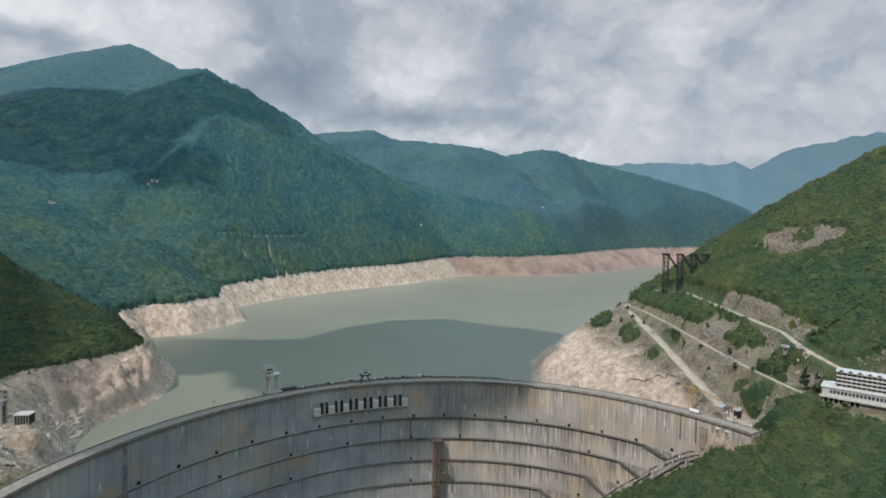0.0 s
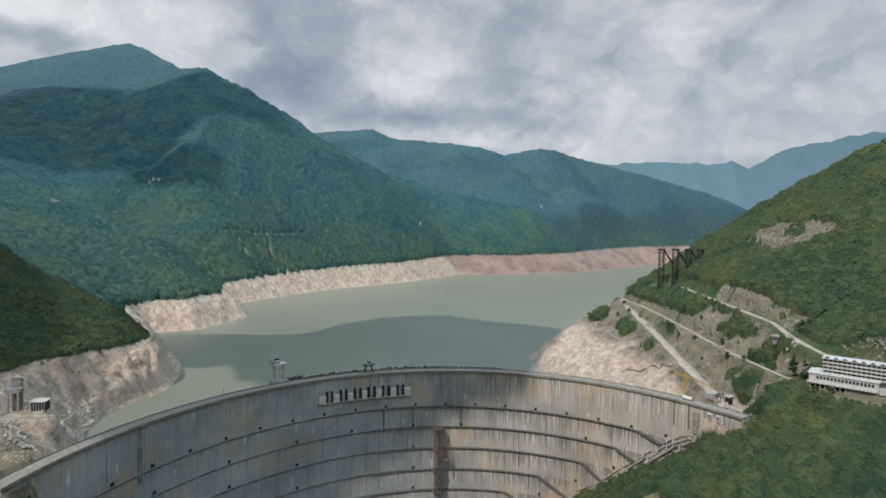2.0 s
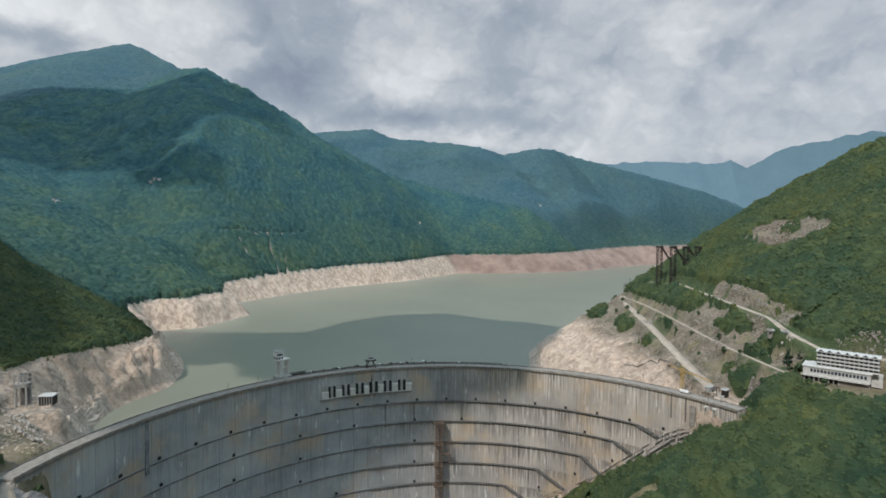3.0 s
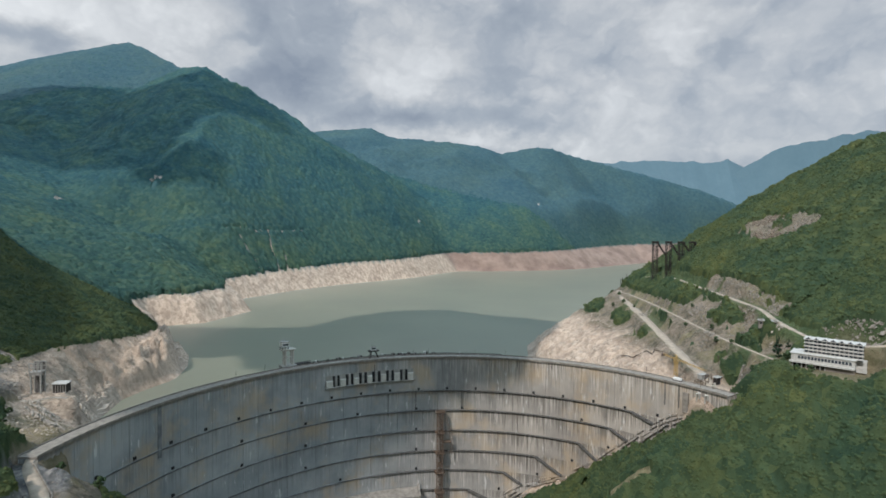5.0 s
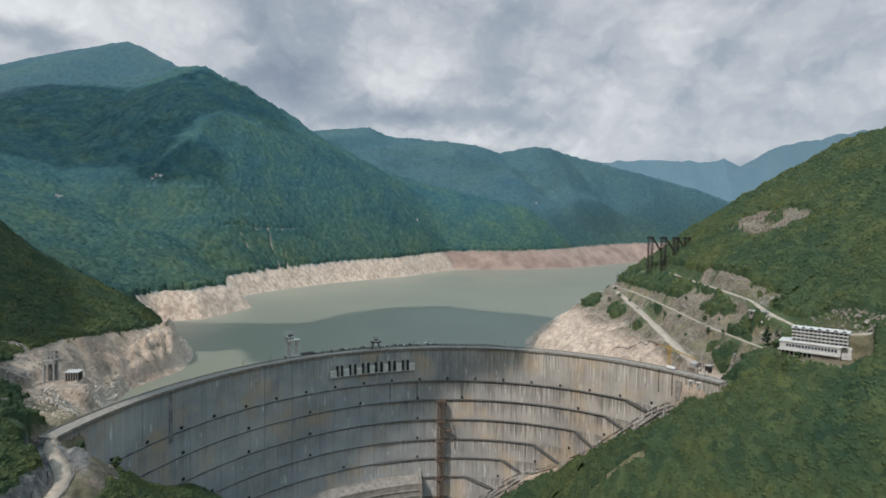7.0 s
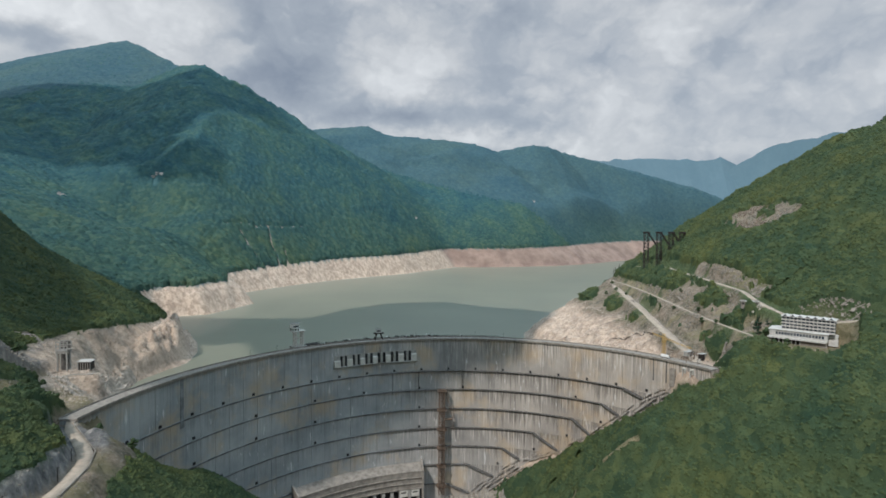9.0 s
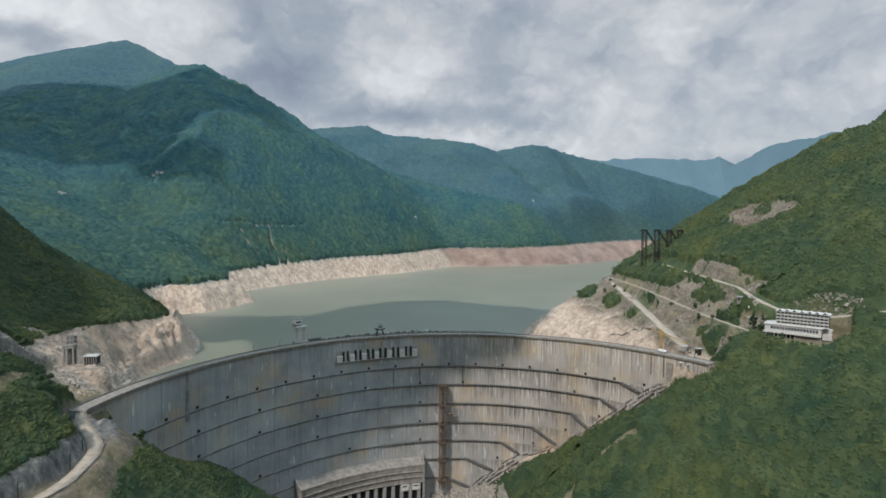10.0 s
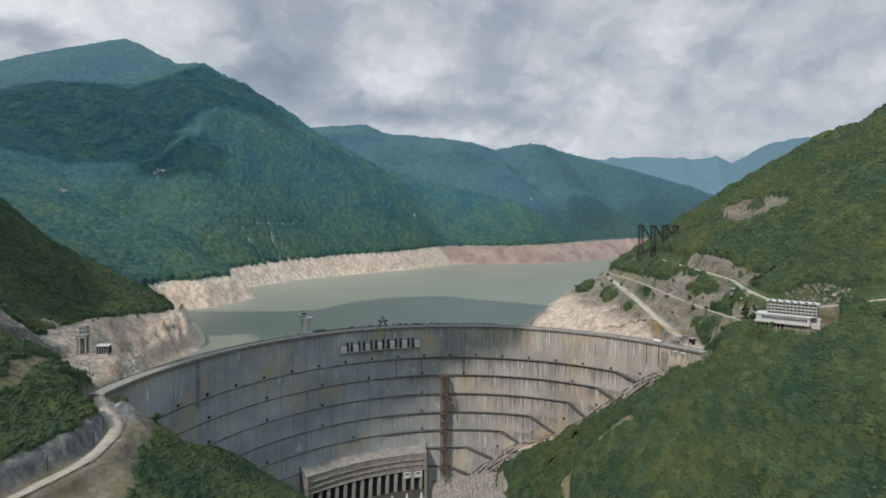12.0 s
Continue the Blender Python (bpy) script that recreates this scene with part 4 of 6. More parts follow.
def hatch_mesh():
    bm = bmesh.new()
    # solid dark boxes: the shade in the small openings is their colour
    add_box(bm, -0.9, 0.9, -0.7, 0.3, 0, 2.2)
    add_box(bm, -1.2, 1.2, -1.0, 0.3, 2.2, 2.5)
    add_box(bm, -1.2, -0.9, -0.9, 0.3, 0, 2.2)
    add_box(bm, 0.9, 1.2, -0.9, 0.3, 0, 2.2)
    me = bpy.data.meshes.new("inspection_hatch")
    bm.to_mesh(me)
    bm.free()
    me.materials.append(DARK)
    return me


def hatches():
    me = hatch_mesh()
    rows = ((0, [-80 + 6.85 * k for k in range(20)]), (1, [-80, -66, -52, -38, -26, -12, -1, 27, 44]), (2, [-66, -52, -38, -12, 33]),
            (3, [-60, -38, -12, 25]), (4, [-52, -30, -12, 17]), (5, [-30, -12, 8]))
    for k, places in rows:
        for th in places:
            ob = new("inspection_hatch", me)
            ob.parent = dam
            ob.matrix_world = arc_pose(th, face_radius(LEDGES[k]), LEDGES[k] + 1.2)


hatches()


def face_pipes():
    """Drain pipes and ladders between the walkways."""
    for th, z0, z1 in ((-18.8, -39, -66), (-12.2, -39, -60), (-1.2, -39, -60), (-22, -5, -13), (12, -1, -9), (20, -1, -8), (6, -1, -10), (34, -88, -108), (43, -64, -84)):
        bm = bmesh.new()
        for dx in (-0.3, 0.3):
            add_bar(bm, (dx, -0.5, z0), (dx, -0.5, z1), 0.22)
        for k in range(int((z0 - z1) / 1.5)):
            add_bar(bm, (-0.3, -0.5, z0 - 1.5 * k - 0.6), (0.3, -0.5, z0 - 1.5 * k - 0.6), 0.15)
        ob = part("ladder", bm, DARK_STEEL, dam, "dark steel ladder on the face")
        ob.matrix_world = arc_pose(th, RF, 0)


face_pipes()


def joint_strip():
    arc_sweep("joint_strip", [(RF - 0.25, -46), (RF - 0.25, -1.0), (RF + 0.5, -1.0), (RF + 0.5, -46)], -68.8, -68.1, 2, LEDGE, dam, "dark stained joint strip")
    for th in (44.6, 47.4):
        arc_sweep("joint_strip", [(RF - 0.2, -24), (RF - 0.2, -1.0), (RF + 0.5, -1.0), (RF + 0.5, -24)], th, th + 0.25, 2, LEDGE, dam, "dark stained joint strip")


joint_strip()


def railings():
    """Thin handrails along the walkways."""
    for z in LEDGES[:6]:
        r = face_radius(z) - 2.1
        end = float(table(z, [(-156, 0.4), (-133, 9), (-110, 16.6), (-86, 26.3), (-62, 33.2), (-39, 38)]))
        bm = bmesh.new()
        n = int((end + 22) / 0.9)
        for k in range(n):
            a, b = -22 + (end + 22) * k / n, -22 + (end + 22) * (k + 1) / n
            add_bar(bm, arc_point(a, r, z), arc_point(a, r, z + 1.1), 0.12)
            add_bar(bm, arc_point(a, r, z + 1.1), arc_point(b, r, z + 1.1), 0.12)
        part("railing", bm, DARK_STEEL, dam, "rusted walkway handrail")


railings()


def abutment():
    """The stepped saddle where the arch meets the east rock, and its upper wing wall."""
    pts = [(50.5, -24), (46.0, -33), (42.3, -46), (36.8, -71), (30.3, -101), (22.5, -127), (13.1, -145), (6.5, -169), (0.6, -192), (-3, -210)]
    rr = random.Random(17)
    for j in range(4):
        for (a0, z0), (a1, z1) in zip(pts, pts[1:]):
            for k in range(3):
                if rr.random() < 0.18:
                    continue
                shift, out = 1.2 * j + rr.uniform(-0.35, 0.35), 0.3 + 0.8 * j + rr.uniform(-0.3, 0.5)
                f, g = k / 3, (k + rr.uniform(0.7, 1.0)) / 3
                p = Vector(arc_point(a0 + (a1 - a0) * f + shift, RF - out, z0 + (z1 - z0) * f))
                q = Vector(arc_point(a0 + (a1 - a0) * g + shift, RF - out, z0 + (z1 - z0) * g))
                bm = bmesh.new()
                add_bar(bm, p, q, 1.2, rr.uniform(1.0, 2.2))
                part("saddle_step", bm, CONCRETE, dam, "stepped concrete saddle along the rock")
    ends = [(38.3, -39, 42.6, -46), (33.6, -62, 37.2, -71), (26.7, -86, 30.6, -101), (17, -110, 22.8, -127), (9.4, -133, 13.4, -145), (0.6, -156, 6.8, -169), (-4.6, -180, 0.8, -192)]
    for a0, z0, a1, z1 in ends:
        bm = bmesh.new()
        add_bar(bm, arc_point(a0 - 0.2, RF - 0.9, z0 - 0.8), arc_point(a1, RF - 1.6, z1), 1.8, 2.4)
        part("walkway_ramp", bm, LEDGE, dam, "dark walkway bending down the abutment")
    bm = bmesh.new()
    for k in range(2):
        m = arc_pose(51.5 + 1.6 * k, RF, 0)
        add_box(bm, -1.5, 1.5, -3.2, 0.4, -4.4, -3.6, m)
        add_box(bm, -1.4, -1.0, -3.0, 0.2, -12, -4.4, m)
        add_box(bm, 1.0, 1.4, -3.0, 0.2, -9, -4.4, m)
    part("bracket", bm, PALE_CONCRETE, dam, "pale concrete brackets below the crest")
    # added box: its dark tone stands for the shade of a recess
    bm = bmesh.new()
    add_box(bm, -2.6, 2.6, -2.2, 0.2, -26, -7, arc_pose(49.0, RF, 0), 0.2)
    part("buttress", bm, OUTLET, dam, "stained concrete box standing for a shadowy recess")


abutment()


def apron_block():
    """The lower outlet block at the foot of the arch."""
    t = base("outlet_block", Matrix.Identity(4), "curved pale concrete outlet block at the dam's foot", "outlet works")
    a0, a1 = -43.5, -11.4
    r0 = RF - 15
    arc_sweep("deck", [(r0, -157.5), (r0, -156), (RF + 0.3, -152), (RF + 0.3, -157.5)], a0, a1, 40, OUTLET, t, "dusty sloping deck")
    for k in range(3):
        z = -157.5 - 6.6 * k
        arc_sweep("band", [(r0 + 0.4, z - 5.8), (r0 + 0.4, z), (RF - 4, z), (RF - 4, z - 5.8)], a0 + 0.2, a1 - 0.2, 40, OUTLET, t)
        arc_sweep("ledge", [(r0 - 0.7, z - 6.6), (r0 - 0.7, z - 5.8), (RF - 4, z - 5.8), (RF - 4, z - 6.6)], a0, a1, 40, OUTLET, t)
    # shade behind the piers is painted on this wall as near black
    arc_sweep("recess", [(r0 + 5, -204), (r0 + 5, -177), (RF - 4, -177), (RF - 4, -204)], a0, a1, 30, DARK, t, "outlet recess with its shade painted dark")
    for k in range(14):
        a = a0 + 1.2 + (a1 - a0 - 2.4) * k / 13
        arc_sweep("pier", [(r0 + 0.4, -186), (r0 + 0.4, -177), (r0 + 5.2, -177), (r0 + 5.2, -203), (r0 + 2.5, -203)], a - 0.4, a + 0.4, 2, GREY_CONCRETE, t)
    for k in range(2):
        a = a1 - 1.8 - 3.0 * k
        arc_sweep("panel", [(r0 - 0.3, -186), (r0 - 0.3, -178), (r0 + 1, -178), (r0 + 1, -186)], a - 1.2, a + 0.8, 2, PALE_CONCRETE, t, "pale control cabin wall")
        arc_sweep("window", [(r0 - 0.45, -181.5), (r0 - 0.45, -180), (r0, -180), (r0, -181.5)], a - 0.9, a + 0.4, 2, DARK, t)
    for a in (a0, a1):
        arc_sweep("end_wall", [(r0 - 1.5, -208), (r0 - 1.5, -155), (RF, -148), (RF, -208)], a - 0.25, a + 0.25, 2, OUTLET, t, "grey end wall")
    # plunge pool walls in front
    for a, r1, z1 in ((-47, RF - 62, -186), (-38, RF - 58, -188)):
        bm = bmesh.new()
        add_bar(bm, arc_point(a, RF - 15, -196), arc_point(a + 5, r1 - 20, z1 - 18), 2.0, 14.0)
        part("wing_wall", bm, OUTLET, t)
    for k in range(5):
        a = -30 + 4.2 * k
        bm = bmesh.new()
        r = bmesh.ops.create_cone(bm, segments=5, radius1=5.5, radius2=0.6, depth=22, cap_ends=True)
        bmesh.ops.transform(bm, matrix=Matrix.Translation(arc_point(a, RF - 34, -206)), verts=r["verts"])
        part("splitter", bm, PALE_CONCRETE, t, "pale pointed jet splitter")


apron_block()


def lift_tower():
    """The rusty lattice lift mast on the face, with sloping bars and an added platform beside it."""
    m = arc_pose(-6.4, RF - 7.5, 0)
    t = base("lift_tower", m, "tall rusty steel lattice lift tower against the dam", "tower")
    top, low, w, d = -60.5, -190.0, 3.4, 2.6
    for sx in (-1, 1):
        for sy in (-1, 1):
            bm = bmesh.new()
            add_bar(bm, (sx * w, sy * d, low), (sx * w, sy * d, top), 0.8)
            part("leg", bm, STEEL, t)
    n = 22
    for k in range(n):
        z0, z1 = low + (top - low) * k / n, low + (top - low) * (k + 1) / n
        bm = bmesh.new()
        for sy in (-1, 1):
            add_bar(bm, (-w, sy * d, z0), (w, sy * d, z1), 0.42)
            add_bar(bm, (w, sy * d, z0), (-w, sy * d, z1), 0.42)
            add_bar(bm, (-w, sy * d, z1), (w, sy * d, z1), 0.5)
        for sx in (-1, 1):
            add_bar(bm, (sx * w, -d, z0), (sx * w, d, z1), 0.36)
            add_bar(bm, (sx * w, -d, z1), (sx * w, d, z1), 0.42)
        part("bracing", bm, STEEL, t)
    for z in LEDGES[1:]:
        bm = bmesh.new()
        add_box(bm, -w - 2.2, w + 2.6, -d - 0.6, d + 4.0, z - 0.5, z + 0.2)
        add_box(bm, -w - 2.2, w + 2.6, -d - 0.6, -d - 0.4, z + 0.9, z + 1.2)
        part("landing", bm, STEEL, t, "rusty steel landing")
    box("cabin", -2.2, 2.2, -1.8, 1.8, -126, -121, STEEL, t, "rusty lift cabin")
    for dx, x1, z1 in ((4.2, 13.5, -96), (5.4, 15.5, -96)):
        bm = bmesh.new()
        add_bar(bm, (dx, 0, -61), (x1, 1.0, z1), 0.6)
        add_bar(bm, (x1, 1.0, z1), (x1 - 1.5, 1.0, -112), 0.6)
        part("stay", bm, STEEL, t, "sloping rusty bar beside the mast")
    # made-up platform below the sloping bars
    bm = bmesh.new()
    add_box(bm, 4, 13, -1, 3, -98, -96.5)
    part("stay_platform", bm, STEEL, t)


lift_tower()


# ---- on the crest ----
def hoist_tower():
    m = arc_pose(-40.1, RF + 22, 0)
    t = base("intake_tower", m, "pale concrete intake hoist tower beside the crest", "tower")
    box("foot", -8, 8, -6, 6, -62, 0.6, GREY_CONCRETE, t, "grey concrete foot in the water")
    for sx, sy in ((-4.2, -3), (4.2, -3), (-4.2, 3), (4.2, 3)):
        box("leg", sx - 0.9, sx + 0.9, sy - 0.9, sy + 0.9, 0.4, 17, PALE_CONCRETE, t, "", 0.15)
    box("tie_beam", -4.2, 4.2, -3.4, -2.6, 9, 10.2, PALE_CONCRETE, t)
    box("deck", -8.5, 6.6, -5, 5, 17, 18.4, PALE_CONCRETE, t, "", 0.2)
    house = box("hoist_house", -8.2, -0.5, -4, 4, 21.2, 26.5, WHITE, t, "white hoist house", 0.2)
    for x in (-7.6, -4.6, -1.4):
        box("post", x - 0.35, x + 0.35, -3.4, -2.7, 18.4, 21.2, DARK_STEEL, t)
        box("post", x - 0.35, x + 0.35, 2.7, 3.4, 18.4, 21.2, DARK_STEEL, t)
    box("window", -7.4, -1.4, -4.15, -3.9, 22.6, 24.6, GLASS, house)
    box("roof", -8.8, 0.1, -4.6, 4.6, 26.5, 27.1, GREY_CONCRETE, house)
    bridge = box("access_bridge", -1.6, 1.6, -11, -6, 0.0, 0.8, GREY_CONCRETE, t)
    box("side_deck", 8, 24, -4, 3, -1.4, 0.8, DARK_STEEL, t, "dark steel service deck")
    bm = bmesh.new()
    for k in range(9):
        add_bar(bm, (8 + 2 * k, -4, 0.8), (8 + 2 * k, -4, 2.6), 0.2)
    add_bar(bm, (8, -4, 2.6), (24, -4, 2.6), 0.25)
    part("deck_rail", bm, DARK_STEEL, t)


hoist_tower()


def gantry_hoist():
    m = arc_pose(-21.9, RF + 9.5, 0.3)
    t = base("gantry_hoist", m, "small gantry hoist with a white cab on the crest", "hoist")
    for sx in (-1, 1):
        for sy in (-1, 1):
            bm = bmesh.new()
            add_bar(bm, (sx * 5.2, sy * 3, 0), (sx * 2.2, sy * 2, 8), 0.8)
            part("leg", bm, DARK_STEEL, t)
    box("girder", -6, 6, -2.4, 2.4, 7.6, 8.8, DARK_STEEL, t)
    cab = box("cab", -3, 3, -2.2, 2.2, 8.8, 12.6, WHITE, t, "white sheet-metal cab", 0.2)
    box("window", -2.4, 2.4, -2.3, -2.15, 10.2, 11.8, GLASS, cab)
    box("roof", -3.4, 3.4, -2.6, 2.6, 12.6, 13.1, GREY_CONCRETE, cab)
    bm = bmesh.new()
    add_bar(bm, (-1.4, 0, 13), (-1.4, 0, 15.6), 0.3)
    add_bar(bm, (1.6, 0, 13), (1.6, 0, 14.6), 0.25)
    part("mast", bm, DARK_STEEL, t)


gantry_hoist()


def crest_clutter():
    """Machinery, rails and posts along the upstream edge."""
    r = random.Random(4)
    deck = base("service_deck", Matrix.Identity(4), "dark steel service deck along the upstream edge", "deck")
    arc_sweep("slab", [(RF + 11.8, -1.6), (RF + 11.8, 0.6), (RF + 17, 0.6), (RF + 17, -1.6)], -36, 8, 60, DARK_STEEL, deck)
    for k in range(44):
        a = -36 + k
        bm = bmesh.new()
        add_bar(bm, arc_point(a, RF + 12, 0.6), arc_point(a, RF + 12, 2.4), 0.3)
        part("post", bm, DARK_STEEL, deck)
    arc_sweep("rail", [(RF + 11.9, 2.2), (RF + 11.9, 2.5), (RF + 12.2, 2.5), (RF + 12.2, 2.2)], -36, 8, 60, DARK_STEEL, deck)
    for k, a in enumerate((-34.5, -32, -29.6, -28.4, -26.6, -24.8, -19.4, -17.2, -15.6, -14.8, -13.6, -12.2, -9.6, -7.7, -5.2, -1.5)):
        w, d, h = r.uniform(1.2, 3.2), r.uniform(1.2, 2.2), r.uniform(1.4, 3.4)
        t = base("gate_winch", arc_pose(a, RF + 14.6, 0.6), "dark gate winch on the crest deck", "winch", "winches along the crest")
        box("bed", -w, w, -d, d, 0, 0.5, DARK_STEEL, t)
        box("motor", -w * 0.9, w * 0.1, -d * 0.7, d * 0.7, 0.5, h, GREY_CONCRETE if k % 3 else WHITE, t, "", 0.15)
        bm = bmesh.new()
        q = bmesh.ops.create_cone(bm, segments=12, radius1=h * 0.32, radius2=h * 0.32, depth=d * 1.6, cap_ends=True)
        bmesh.ops.transform(bm, matrix=Matrix.Translation((w * 0.5, 0, 0.5 + h * 0.35)) @ pose(0, 0, 0, 90, 0, 0), verts=q["verts"])
        part("drum", bm, DARK_STEEL, t)
    for a in (-52, -46, -12.6, -9, 2, 9, 16, 24, 32, 40, 46):
        t = base("lamp_post", arc_pose(a, RF + 10.6, 0.3), "thin grey lamp post on the crest road", "lamp post", "lamp posts on the crest")
        bm = bmesh.new()
        add_bar(bm, (0, 0, 0), (0, 0, 7.0), 0.2)
        part("pole", bm, DARK_STEEL, t)
        bm = bmesh.new()
        add_bar(bm, (0, 0, 7.0), (0, -1.8, 7.3), 0.16)
        add_box(bm, -0.2, 0.2, -2.6, -1.6, 7.2, 7.45)
        part("lamp_head", bm, GREY_CONCRETE, t)


crest_clutter()


def vehicle(name, m, length, width, height, paint, label):
    t = base(name, m, label, "truck")
    box("chassis", -length / 2, length / 2, -width / 2, width / 2, 0.5, 0.9, DARK_STEEL, t)
    cab = box("cab", length / 2 - 2.0, length / 2, -width / 2, width / 2, 0.9, height * 0.9, paint, t, "", 0.15)
    box("windscreen", length / 2 - 0.05, length / 2 + 0.04, -width / 2 + 0.2, width / 2 - 0.2, height * 0.5, height * 0.82, GLASS, cab)
    box("load_body", -length / 2, length / 2 - 2.2, -width / 2, width / 2, 0.9, height, paint, t, "", 0.1)
    for x in (-length / 2 + 1.1, length / 2 - 1.2):
        for y in (-width / 2, width / 2):
            bm = bmesh.new()
            q = bmesh.ops.create_cone(bm, segments=14, radius1=0.5, radius2=0.5, depth=0.35, cap_ends=True)
            bmesh.ops.transform(bm, matrix=Matrix.Translation((x, y, 0.5)) @ pose(0, 0, 0, 90, 0, 0), verts=q["verts"])
            part("wheel", bm, DARK, t)


vehicle("truck", arc_pose(46.5, RF + 8.0, 0.35), 8.5, 2.5, 3.2, WHITE, "white box truck parked on the crest road")


def tower_crane():
    m = pose(226, -154, 0.2, 0, 0, 8)
    t = base("derrick_crane", m, "old yellow lattice derrick crane by the crest", "crane")
    for sx in (-1, 1):
        for sy in (-1, 1):
            bm = bmesh.new()
            add_bar(bm, (sx * 1.3, sy * 1.3, -34), (sx * 1.3, sy * 1.3, 19), 0.36)
            part("leg", bm, YELLOW, t)
    for sy in (-1.3, 1.3):
        bm = bmesh.new()
        for k in range(9):
            z = 2.4 * k
            add_bar(bm, (-1.3, sy, z), (1.3, sy, z + 2.4), 0.25)
            add_bar(bm, (1.3, sy, z), (-1.3, sy, z + 2.4), 0.25)
        part("bracing", bm, YELLOW, t)
    box("cab", -1.8, 1.8, -1.8, 1.8, 12, 14.6, YELLOW, t, "faded yellow cab")
    bm = bmesh.new()
    a, b = Vector((-15, -2, 22)), Vector((40, -6, 0.5))
    for dy, dz in ((-0.8, 0), (0.8, 0), (0, 1.5)):
        add_bar(bm, a + Vector((0, dy, dz)), b + Vector((0, dy, dz)), 0.4)
    for k in range(22):
        p, q = a.lerp(b, k / 22), a.lerp(b, (k + 1) / 22)
        add_bar(bm, p + Vector((0, -0.8, 0)), q + Vector((0, 0, 1.5)), 0.25)
        add_bar(bm, p + Vector((0, 0, 1.5)), q + Vector((0, 0.8, 0)), 0.25)
    part("jib", bm, YELLOW, t, "sloping yellow lattice jib")
    box("counterweight", -16.5, -14, -3, -1, 20.8, 23, STEEL, t)
    bm = bmesh.new()
    add_bar(bm, (0, 0, 19), (-13, -2, 22), 0.2)
    add_bar(bm, (0, 0, 19), (20, -4, 9.2), 0.2)
    part("stay_rope", bm, DARK_STEEL, t)


tower_crane()


def yard_things():
    """Sheds, walls and poles on the east abutment yard."""
    for x, y, w, d, h, rz, mat, text in ((243, -176, 9, 5, 5.0, 30, GREY_CONCRETE, "grey concrete winch house on the abutment yard"),
                                         (252, -186, 5, 4, 6.5, 30, DARK_STEEL, "dark steel kiosk on the abutment yard"),
                                         (262, -170, 12, 5, 3.0, 40, PALE_CONCRETE, "low pale concrete store on the abutment yard")):
        z = float(ground_height(x, y)) - 0.5
        t = base("shed", pose(x, y, z, 0, 0, rz), text, "shed")
        body = box("wall", -w / 2, w / 2, -d / 2, d / 2, 0, h, mat, t)
        box("roof", -w / 2 - 0.4, w / 2 + 0.4, -d / 2 - 0.4, d / 2 + 0.4, h, h + 0.4, GREY_CONCRETE, t)
        box("door", -0.7, 0.7, -d / 2 - 0.06, -d / 2 + 0.1, 0.4, 2.6, DARK, body)
        box("window", w / 2 - 2.2, w / 2 - 0.8, -d / 2 - 0.06, -d / 2 + 0.1, 1.4, 2.6, GLASS, body)
    t = base("retaining_wall", Matrix.Identity(4), "weathered grey concrete retaining wall at the abutment", "wall")
    for k in range(5):
        x, y = 257 + 4.6 * k, -212 + 6.0 * k
        z = float(ground_height(x, y))
        ob = box("wall_panel", -3.9, 3.9, -0.8, 0.8, -8, 3.2, OUTLET, t, "", 0.1)
        ob.matrix_world = pose(x, y, z, 14, 0, 52)
    for k, (x, y) in enumerate(((232, -196), (241, -201), (256, -178), (266, -160))):
        t = base("utility_pole", pose(x, y, float(ground_height(x, y)) - 0.3), "thin dark wooden utility pole", "pole", "poles by the dam")
        bm = bmesh.new()
        add_bar(bm, (0, 0, 0), (0, 0, 10), 0.35)
        part("pole", bm, BARK, t)
        bm = bmesh.new()
        add_bar(bm, (-1.1, 0, 9.2), (1.1, 0, 9.2), 0.25)
        part("crossarm", bm, BARK, t)


yard_things()


def yard_frames():
    """Steel frames and a low wall beside the crest's east end."""
    for x, y, rz in ((236, -182, 32), (241, -187, 32), (248, -178, 38)):
        t = base("steel_frame", pose(x, y, float(ground_height(x, y)) - 0.3, 0, 0, rz), "dark rusty steel portal frame on the abutment yard", "frame", "frames on the yard")
        for sx in (-2.6, 2.6):
            for sy in (-1.6, 1.6):
                box("post", sx - 0.25, sx + 0.25, sy - 0.25, sy + 0.25, 0, 5.2, STEEL, t)
        for sy in (-1.6, 1.6):
            box("beam", -3.0, 3.0, sy - 0.3, sy + 0.3, 5.2, 5.8, STEEL, t)
        for sx in (-2.6, 2.6):
            box("tie", sx - 0.2, sx + 0.2, -1.4, 1.4, 4.0, 4.4, STEEL, t)
    w = base("yard_wall", Matrix.Identity(4), "low pale concrete wall along the abutment yard", "wall")
    for k in range(7):
        x, y = 236 + 3.2 * k, -199 + 2.6 * k
        ob = box("wall_block", -1.9, 1.9, -0.4, 0.4, -1.5, 1.9 + 0.3 * (k % 2), PALE_CONCRETE, w, "", 0.08)
        ob.matrix_world = pose(x, y, float(ground_height(x, y)), 0, 0, 39)


yard_frames()


